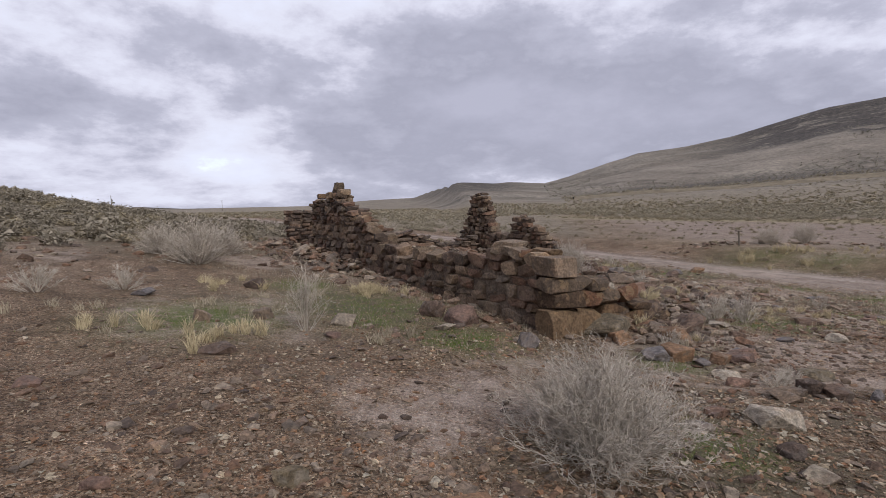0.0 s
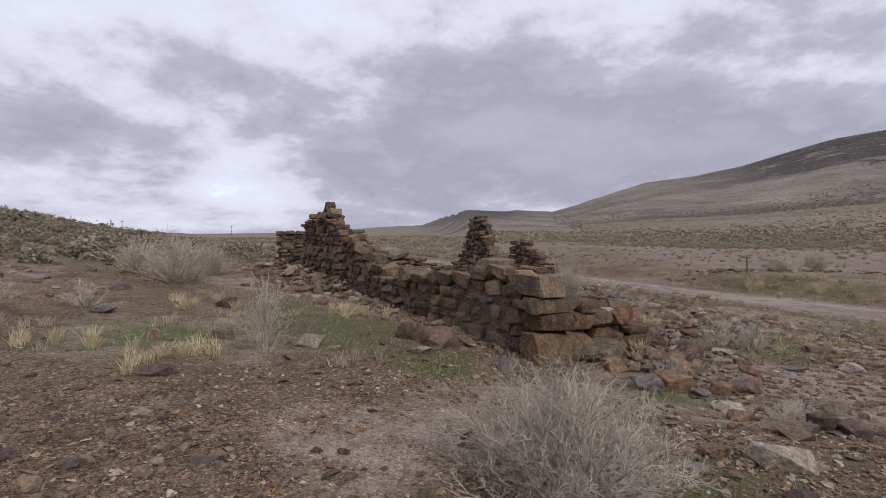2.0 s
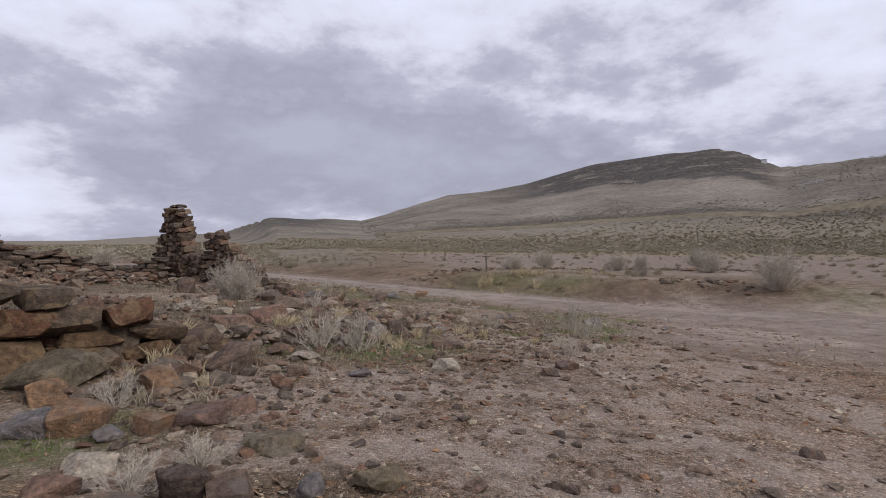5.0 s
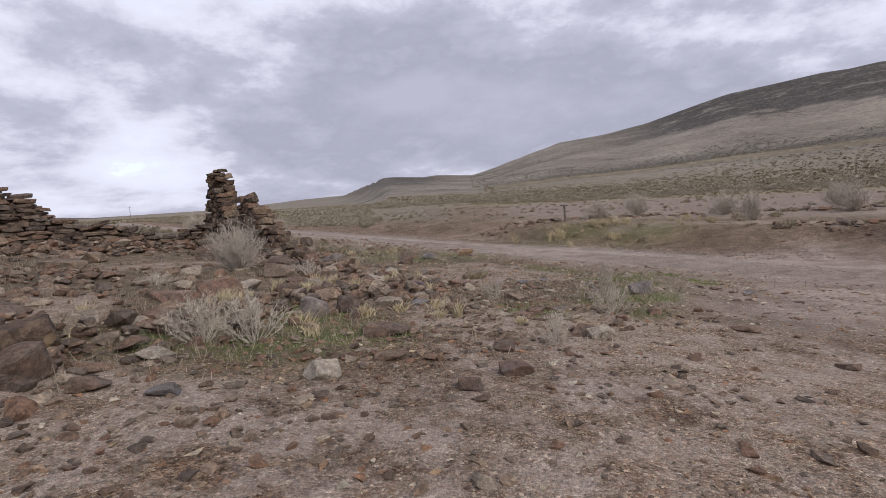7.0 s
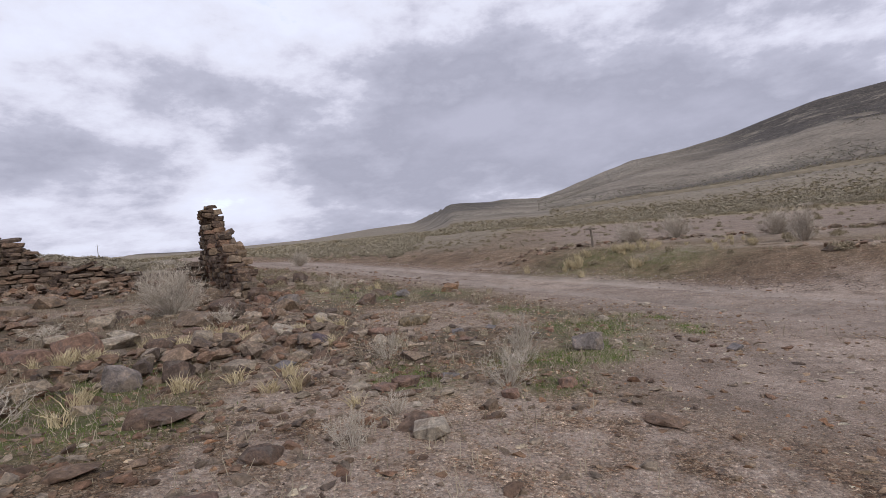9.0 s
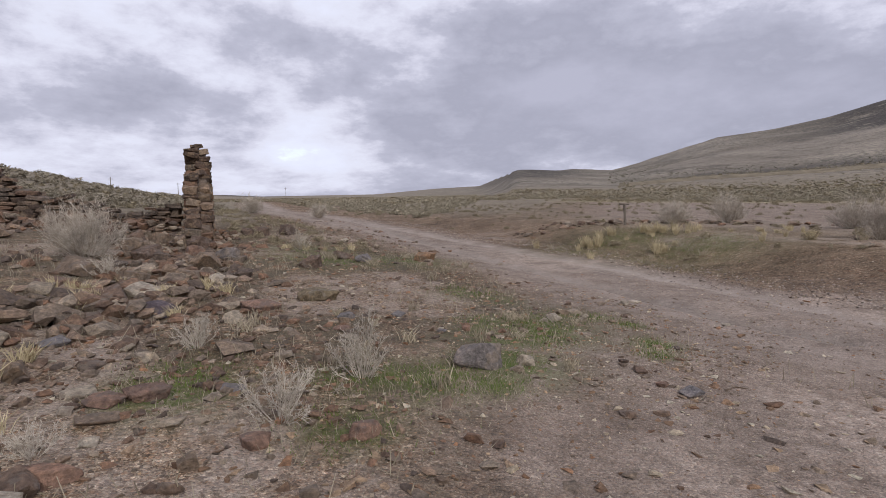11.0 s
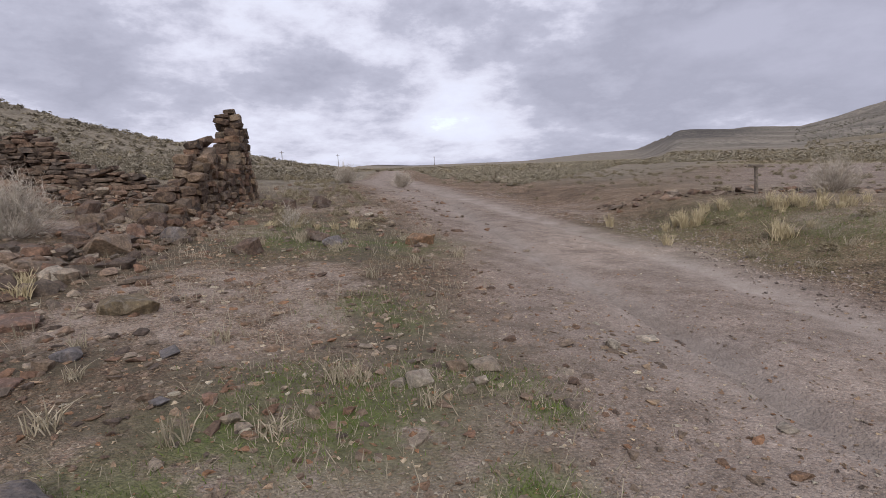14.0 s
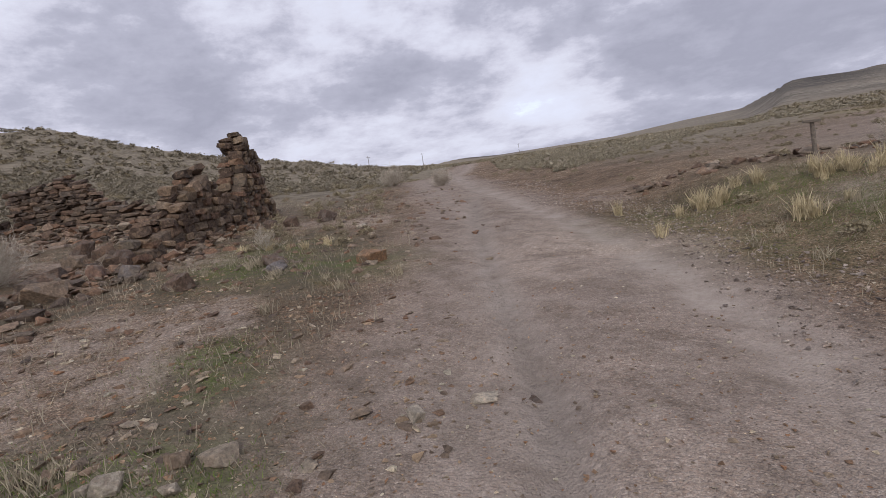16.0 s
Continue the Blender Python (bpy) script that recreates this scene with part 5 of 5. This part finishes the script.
shrub(SMALL_BUSH[1], 4.2, 22.3, 0.95, 1.0, 12, "pale dry shrub by the track")
shrub(SMALL_BUSH[2], 1.9, 15.3, 1.0, 0.5, 66, "low gray shrub inside the ruin")
shrub(SMALL_BUSH[1], 4.3, 16.7, 1.1, 0.75, 150, "pale dry shrub on rubble")
shrub(WARM_BUSH[1], 20.2, 20.2, 2.1, 1.9, 0, "dark leafless bush on the far verge", "bushes beyond the track")
shrub(WARM_BUSH[0], 14.3, 32.6, 1.7, 1.3, 20, "pale round bush beside the fence post", "bushes beyond the track")
shrub(WARM_BUSH[1], 18.2, 25.8, 1.1, 1.4, 50, "gray leafless bush on the far verge", "bushes beyond the track")
shrub(WARM_BUSH[0], 22.8, 27.3, 1.6, 1.6, 80, "gray leafless bush on the far verge", "bushes beyond the track")
shrub(WARM_BUSH[1], 16.3, 33.0, 1.7, 1.5, 120, "straw-gray bush on the bare pan", "bushes beyond the track")
shrub(WARM_BUSH[0], 19.1, 29.8, 1.5, 1.3, 160, "straw-gray bush on the bare pan", "bushes beyond the track")
shrub(WARM_BUSH[1], 25.5, 32.0, 1.6, 1.4, 210, "gray bush on the bare pan", "bushes beyond the track")
shrub(WARM_BUSH[0], -9.5, 38.0, 1.9, 1.5, 260, "straw-brown bush beside the track", "bushes beyond the track")
shrub(WARM_BUSH[1], -3.5, 36.0, 1.5, 1.1, 310, "straw-brown bush beside the track", "bushes beyond the track")


def tuft_mesh(name, seed, blades, width, height, material, wide=0.006):
    """A bunch of dry stalks."""
    r = np.random.default_rng(seed)
    a, rad = r.uniform(0, 6.3, blades), width / 2 * np.sqrt(r.uniform(0, 1, blades))
    p0 = np.stack([np.cos(a) * rad * 0.7, np.sin(a) * rad * 0.7, np.full(blades, -0.02)], 1)
    h = height * r.uniform(0.45, 1.0, blades)
    lean = r.normal(0, 0.16, (blades, 2))
    p1 = p0 + np.stack([lean[:, 0] * h, lean[:, 1] * h, h * 0.6], 1)
    p2 = p1 + np.stack([lean[:, 0] * h * 1.3, lean[:, 1] * h * 1.3, h * 0.4], 1)
    w = np.full(blades, wide)
    v1, f1 = sticks(p0, p1, w * 0.6, w)
    v2, f2 = sticks(p1, p2, w, w * 0.3)
    return mesh_of(name, np.concatenate([v1, v2]), np.concatenate([f1, f2 + len(v1)]), material)


TUFTS = [tuft_mesh("tuft", 40 + i, 42, 0.26, 0.24, STRAW, 0.0055) for i in range(3)] + [tuft_mesh("tuft", 50 + i, 26, 0.3, 0.2, STRAW_GRAY, 0.006) for i in range(3)]


def tuft(x, y, size, high, turn, gray=False):
    ob = new("grass_tuft", TUFTS[(int(turn) % 3) + (3 if gray else 0)])
    ob.matrix_world = pose(x, y, float(soil(x, y)), 0, 0, turn) @ Matrix.Diagonal((size, size, high, 1))
    tagged(ob, "faded gray-brown dry grass tuft" if gray else "upright golden dry grass tuft", "grass tuft", "dry grass tufts")


tuft_random = random.Random(9)
for gx, gy, spread, many, gray in ((-4.2, 6.6, 0.3, 6, False), (-3.3, 6.4, 0.35, 6, False), (-2.6, 7.0, 0.2, 3, False), (-5.2, 10.2, 0.5, 7, False), (-3.6, 9.2, 0.5, 5, True), (-2.25, 11.2, 0.28, 22, False), (-5.6, 7.0, 0.6, 6, True), (-3.9, 8.6, 0.6, 5, True), (-0.7, 7.5, 0.4, 4, True), (3.0, 11.5, 0.3, 4, False), (3.7, 9.9, 0.35, 5, False), (3.6, 13.4, 0.5, 4, False), (4.6, 15.6, 0.5, 5, False), (3.5, 8.6, 0.2, 2, True), (4.3, 14.0, 0.2, 4, False), (4.8, 14.8, 0.3, 4, False), (6.3, 16.0, 0.5, 6, False), (7.0, 13.0, 0.5, 6, False), (5.9, 15.5, 0.4, 4, False), (4.3, 22.7, 0.4, 6, False), (10.9, 28.9, 0.6, 3, True), (12.4, 29.3, 0.8, 4, True), (14.0, 28.4, 0.9, 4, False), (14.5, 26.3, 0.9, 4, False), (13.3, 25.9, 0.9, 8, True), (16.5, 27.5, 1.2, 9, False), (8.6, 15.3, 0.6, 5, True), (9.8, 16.2, 0.7, 5, True), (11.0, 17.2, 0.6, 4, True), (6.2, 20.6, 0.9, 9, True), (7.4, 21.6, 0.8, 7, True), (10.3, 14.9, 0.5, 4, True), (1.5, 10.9, 0.6, 3, True), (5.6, 12.3, 0.6, 6, False), (18.5, 24.0, 1.4, 8, True)):
    for _ in range(many):
        tuft(gx + tuft_random.gauss(0, spread), gy + tuft_random.gauss(0, spread), tuft_random.uniform(0.55, 1.15), tuft_random.uniform(0.6, 1.2), tuft_random.uniform(0, 360), gray)


for gx, gy, many in ((11.28, 27.8, 9), (13.05, 28.4, 6), (13.95, 28.3, 5), (11.6, 25.4, 1), (9.9, 27.55, 1), (13.35, 26.3, 3), (11.83, 29.05, 3), (10.75, 27.25, 1)):
    for _ in range(many):
        tuft(gx + tuft_random.gauss(0, 0.22), gy + tuft_random.gauss(0, 0.22), tuft_random.uniform(0.8, 1.2), tuft_random.uniform(1.1, 1.9), tuft_random.uniform(0, 360))


def blades():
    """Short green and faded grass in the damp hollows."""
    r = np.random.default_rng(12)
    for name, material, count, tall, label in (("green_grass", GRASS, 22000, 0.036, "short fresh green grass in damp patches"), ("dry_grass", STRAW_GRAY, 9000, 0.07, "thin faded dry grass over gravel")):
        xs, ys = [], []
        for gx, gy, gr in ((-1.9, 9.7, 1.0), (-3.8, 7.6, 0.8), (0.2, 8.0, 0.5), (5.2, 13.1, 0.55), (5.5, 11.5, 0.5), (10.9, 15.5, 0.45), (10.25, 14.6, 0.45), (11.1, 17.0, 0.55), (8.6, 13.7, 0.25), (12.4, 16.9, 0.25), (2.6, 5.2, 0.35), (3.1, 8.2, 0.35), (5.8, 21.3, 0.9), (10.55, 14.75, 0.4), (12.3, 28.0, 1.2), (14.2, 26.0, 1.0), *MOSS):
            gr = gr * (0.68 if 9 < gx < 13 and gy < 20 else 1.0)
            k = int(count * (0.12 + gr * gr) / 16)
            xs.append(gx + r.normal(0, gr * (0.75 if material is GRASS else 1.3), k))
            ys.append(gy + r.normal(0, gr * (0.75 if material is GRASS else 1.3), k))
        x, y = np.concatenate(xs), np.concatenate(ys)
        n = len(x)
        p0 = np.stack([x, y, soil(x, y) - 0.005], 1)
        h = tall * r.uniform(0.4, 1.3, n)
        p1 = p0 + np.stack([r.normal(0, 0.45, n) * h, r.normal(0, 0.45, n) * h, h], 1)
        v, f = sticks(p0, p1, np.full(n, 0.0028), np.full(n, 0.0008))
        tagged(new(name, mesh_of(name, v, f, material)), label, "grass", kind="stuff")


blades()


def stubble():
    """Thin dead stalks standing singly over the stony ground."""
    r = np.random.default_rng(44)
    n = 24000
    x, y = r.uniform(-9, 15, n), r.uniform(3, 30, n)
    q = road_side(x, y)
    patch = np.sin(x * 1.3 + 2 * np.sin(y * 0.7)) + np.sin(y * 1.9 + x * 0.6)
    keep = (np.abs(q) > 2.2) & (patch > -0.3) & (np.hypot(x - 12.4, y - 14.4) > 1.9) & (r.uniform(0, 1, n) > 0.5 * smooth(9, 11, x)) & ~((x > 2) & (y < 9 + 0.2 * x)) & (y > 12 - 0.9 * (x + 9) * 0.4)
    x, y = x[keep], y[keep]
    n = len(x)
    p0 = np.stack([x, y, soil(x, y) - 0.01], 1)
    h = r.uniform(0.04, 0.16, n)
    lean = r.normal(0, 0.3, (n, 2)) * h[:, None]
    p1 = p0 + np.stack([lean[:, 0], lean[:, 1], h], 1)
    v, f = sticks(p0, p1, np.full(n, 0.004), np.full(n, 0.002))
    tagged(new("stubble", mesh_of("stubble", v, f, STRAW_GRAY)), "thin dead stalks scattered over stony ground", "grass", kind="stuff")


stubble()


def scrub_kinds(seed, count, leaves, leaf):
    """Ragged low shrubs of many small leaf clumps, as triangles."""
    kinds = []
    for i in range(count):
        r = np.random.default_rng(seed + i)
        d = r.normal(size=(leaves, 3))
        d /= np.linalg.norm(d, axis=1)[:, None]
        d[:, 2] = np.abs(d[:, 2])
        c = d * r.uniform(0.45, 1.0, (leaves, 1)) * np.array([0.5, 0.5, 0.62]) * r.uniform(0.75, 1.15, (leaves, 1))
        tri = c[:, None, :] + r.normal(0, leaf, (leaves, 3, 3))
        tri[:, :, 2] = np.maximum(tri[:, :, 2], -0.05)
        kinds.append((tri.reshape(-1, 3), np.arange(leaves * 3).reshape(-1, 3)))
    return kinds


def scrub(name, label, x, y, low, high, kinds, material, seed, tall=0.75):
    r = np.random.default_rng(seed)
    n = len(x)
    s = low + (high - low) * r.uniform(0, 1, n) ** 1.6
    dims = np.stack([s, s * r.uniform(0.8, 1.2, n), s * tall * r.uniform(0.7, 1.2, n)], 1)
    rot = turns(np.zeros(n), np.zeros(n), r.uniform(0, 6.3, n))
    me = strewn(name, kinds, np.stack([x, y, land(x, y)], 1), dims, rot, material)
    tagged(new(name, me), label, "scrub", kind="stuff")


def polar(r, n, a0, a1, r0, r1):
    a = np.radians(r.uniform(a0, a1, n))
    rad = np.sqrt(r.uniform(r0 * r0, r1 * r1, n))
    return HUB[0] + rad * np.sin(a), HUB[1] + rad * np.cos(a)


def far_scrub():
    r = np.random.default_rng(31)
    fine, mid, rough = scrub_kinds(60, 6, 240, 0.05), scrub_kinds(70, 6, 44, 0.13), scrub_kinds(80, 6, 22, 0.19)
    # hillside behind the ruin
    x, y = polar(r, 3400, -128, -42, 24, 62)
    keep = (x < -9.5 - 0.10 * np.abs(y - 14)) & (road_side(x, y) < -4)
    x, y = x[keep], y[keep]
    half = r.uniform(0, 1, len(x)) < 0.6
    scrub("sagebrush", "gray-green sagebrush covering the hillside", x[half], y[half], 0.4, 1.5, fine, SAGE_HILL, 1)
    scrub("sagebrush", "tan dry scrub covering the hillside", x[~half], y[~half], 0.4, 0.95, fine, SAGE_TAN, 2)
    x, y = polar(r, 4600, -128, -43, 55, 150)
    keep = road_side(x, y) < -5
    x, y = x[keep], y[keep]
    half = r.uniform(0, 1, len(x)) < 0.65
    scrub("sagebrush", "gray-green sagebrush on the upper hillside", x[half], y[half], 0.5, 2.0, mid, SAGE_HILL, 3)
    scrub("sagebrush", "tan dry scrub on the upper hillside", x[~half], y[~half], 0.5, 1.1, mid, SAGE_TAN, 4)
    # wide flats across the track
    x, y = polar(r, 11000, -46, 75, 24, 130)
    q = road_side(x, y)
    bare = (q < 44 + 4 * np.sin(x * 0.2)) & (x > 4 - 0.2 * (y - 30))
    keep = (q > 5) & ~bare
    x, y = x[keep], y[keep]
    close = np.hypot(x - HUB[0], y - HUB[1]) < 75
    scrub("sagebrush", "gray-green sagebrush over the nearer flats", x[close], y[close], 0.35, 1.2, fine, SAGE_FLAT, 13)
    x, y = x[~close], y[~close]
    half = r.uniform(0, 1, len(x)) < 0.6
    scrub("sagebrush", "gray-green sagebrush over the wide flats", x[half], y[half], 0.5, 1.3, mid, SAGE_FLAT, 5)
    scrub("sagebrush", "straw-coloured scrub over the wide flats", x[~half], y[~half], 0.4, 1.0, mid, SAGE_TAN, 6)
    x, y = polar(r, 19000, -46, 75, 125, 330)
    away = np.degrees(np.arctan2(x - HUB[0], y - HUB[1]))
    clear = (np.hypot(x - HUB[0], y - HUB[1]) < 200) | (away > 1) | (away < -14)
    x, y = x[clear], y[clear]
    half = r.uniform(0, 1, len(x)) < 0.65
    scrub("sagebrush", "distant sagebrush flats", x[half], y[half], 0.6, 1.4, rough, SAGE_FLAT, 7)
    scrub("sagebrush", "distant straw-coloured scrub", x[~half], y[~half], 0.6, 1.5, rough, SAGE_TAN, 8)
    x, y = polar(r, 9000, 0, 75, 330, 620)
    scrub("sagebrush", "dark scrub dotted over the far slopes", x, y, 0.7, 1.7, rough, SAGE, 9)
    # few low plants near the track
    x, y = polar(r, 700, -75, 60, 12, 44)
    q = road_side(x, y)
    keep = (np.abs(q) > 3) & ((q > 0) | (x < -8.5) | (y > 25.5)) & ((q < 7) | (q > 42) | (x < 4))
    scrub("low_scrub", "small faded scrub beside the track", x[keep], y[keep], 0.15, 0.5, fine, SAGE_TAN, 10)
    # brown field between the ruin and the bend of the track
    x, y = polar(r, 2600, -62, -20, 12, 60)
    q = road_side(x, y)
    keep = (q < -3.3) & (y > 22) & (x + 0.9 * y > 22)
    scrub("low_scrub", "low brown scrub over the stony field", x[keep], y[keep], 0.1, 0.5, fine, SAGE_TAN, 14, 0.9)
    # few plants on the bare pan
    x, y = polar(r, 1300, -20, 75, 16, 60)
    q = road_side(x, y)
    keep = (q > 7) & (q < 42)
    scrub("low_scrub", "sparse faded scrub on the bare pan", x[keep], y[keep], 0.1, 0.5, fine, SAGE_TAN, 12)
    # grassy rim of the bare pan
    x, y = polar(r, 2600, -12, 70, 30, 80)
    q = road_side(x, y)
    keep = np.abs(q - 42) < 4
    scrub("low_scrub", "yellow grass rim of the bare pan", x[keep], y[keep], 0.3, 0.7, fine, SAGE_TAN, 11)


far_scrub()


# ---- small built things ----
def fence_post():
    x, y = 12.5, 31.9
    z = float(soil(x, y))
    thing = empty("fence_post", x, y, z)
    tagged(thing, "short weathered gray wooden fence post", "post")
    bm = bmesh.new()
    bmesh.ops.create_cone(bm, cap_ends=True, segments=10, radius1=0.055, radius2=0.045, depth=0.86)
    bmesh.ops.subdivide_edges(bm, edges=[e for e in bm.edges if abs(e.verts[0].co.z - e.verts[1].co.z) > 0.5], cuts=5)
    for v in bm.verts:
        v.co += noise.noise_vector(v.co * 6) * 0.012
        v.co.z += 0.36
    me = bpy.data.meshes.new("shaft")
    bm.to_mesh(me)
    bm.free()
    me.materials.append(WOOD)
    part("shaft", me, thing, pose(0, 0, 0, 1, -3, 0))
    bm = bmesh.new()
    bmesh.ops.create_cube(bm, size=1)
    bmesh.ops.scale(bm, verts=bm.verts, vec=(0.34, 0.2, 0.06))
    bmesh.ops.bevel(bm, geom=list(bm.edges), offset=0.006, segments=1, affect="EDGES")
    me = bpy.data.meshes.new("cap_board")
    bm.to_mesh(me)
    bm.free()
    me.materials.append(WOOD)
    part("cap_board", me, thing, pose(-0.05, 0, 0.805, 0, 3, 15), "thin pale board on top")


def utility_pole(az, dist, high):
    x, y = HUB[0] + dist * math.sin(radians(az)), HUB[1] + dist * math.cos(radians(az))
    thing = empty("utility_pole", x, y, float(land(x, y)))
    tagged(thing, "distant thin wooden utility pole with crossarm", "pole", "poles along the valley")
    bm = bmesh.new()
    bmesh.ops.create_cone(bm, cap_ends=True, segments=8, radius1=0.22, radius2=0.15, depth=high, matrix=Matrix.Translation((0, 0, high / 2)))
    me = bpy.data.meshes.new("mast")
    bm.to_mesh(me)
    bm.free()
    me.materials.append(WOOD)
    part("mast", me, thing)
    bm = bmesh.new()
    bmesh.ops.create_cube(bm, size=1)
    bmesh.ops.scale(bm, verts=bm.verts, vec=(2.4, 0.16, 0.18))
    bmesh.ops.bevel(bm, geom=list(bm.edges), offset=0.02, segments=1, affect="EDGES")
    me = bpy.data.meshes.new("crossarm")
    bm.to_mesh(me)
    bm.free()
    me.materials.append(WOOD)
    part("crossarm", me, thing, pose(0, 0, high - 0.9, 0, 0, -az))


def hut():
    az, dist = 41.6, 700
    x, y = HUB[0] + dist * math.sin(radians(az)), HUB[1] + dist * math.cos(radians(az))
    z = float(land(x, y))
    thing = empty("hut", x, y, z)
    tagged(thing, "small distant white hut on the hill saddle", "building")
    bm = bmesh.new()
    for sx, sy, lo, hi in ((5.4, 5.0, -1.0, 4.4),):
        bmesh.ops.create_cube(bm, size=1, matrix=Matrix.Translation((0, 0, (lo + hi) / 2)) @ Matrix.Diagonal((sx, sy, hi - lo, 1)))
    me = bpy.data.meshes.new("wall")
    bm.to_mesh(me)
    bm.free()
    me.materials.append(PLASTER)
    part("wall", me, thing, pose(0, 0, 0, 0, 0, -az))
    bm = bmesh.new()
    bmesh.ops.create_cube(bm, size=1, matrix=Matrix.Diagonal((6.0, 5.6, 0.3, 1)))
    bmesh.ops.bevel(bm, geom=list(bm.edges), offset=0.05, segments=1, affect="EDGES")
    me = bpy.data.meshes.new("roof")
    bm.to_mesh(me)
    bm.free()
    me.materials.append(METAL)
    part("roof", me, thing, pose(0, 0, 4.55, 2, 0, -az))


fence_post()
utility_pole(-44.7, 400, 11)
utility_pole(-34.5, 560, 11)
utility_pole(-50.3, 320, 9)
hut()


def guard_rail():
    """A pale crash barrier beside the high road on the slope."""
    az, dist = 45.2, 470
    x, y = HUB[0] + dist * math.sin(radians(az)), HUB[1] + dist * math.cos(radians(az))
    thing = empty("guard_rail", x, y, float(land(x, y)))
    tagged(thing, "distant pale metal crash barrier on the slope", "guard rail")
    across = Vector((math.cos(radians(az)), -math.sin(radians(az)), 0))
    post = bpy.data.meshes.new("barrier_post")
    beam = bpy.data.meshes.new("beam")
    for me, size in ((post, (0.3, 0.3, 2.0)), (beam, (4.2, 0.25, 0.7))):
        bm = bmesh.new()
        bmesh.ops.create_cube(bm, size=1, matrix=Matrix.Diagonal((*size, 1)))
        bmesh.ops.bevel(bm, geom=list(bm.edges), offset=0.05, segments=1, affect="EDGES")
        bm.to_mesh(me)
        bm.free()
        me.materials.append(METAL)
    for i in range(5):
        p = across * (i * 4 - 8)
        z = float(land(x + p.x, y + p.y) - land(x, y))
        part("barrier_post", post, thing, pose(p.x, p.y, z + 0.7, 0, 0, -az))
        if i < 4:
            q = across * (i * 4 - 6)
            zq = float(land(x + q.x, y + q.y) - land(x, y))
            part("beam", beam, thing, pose(q.x, q.y, zq + 1.5, 0, 0, -az))


guard_rail()
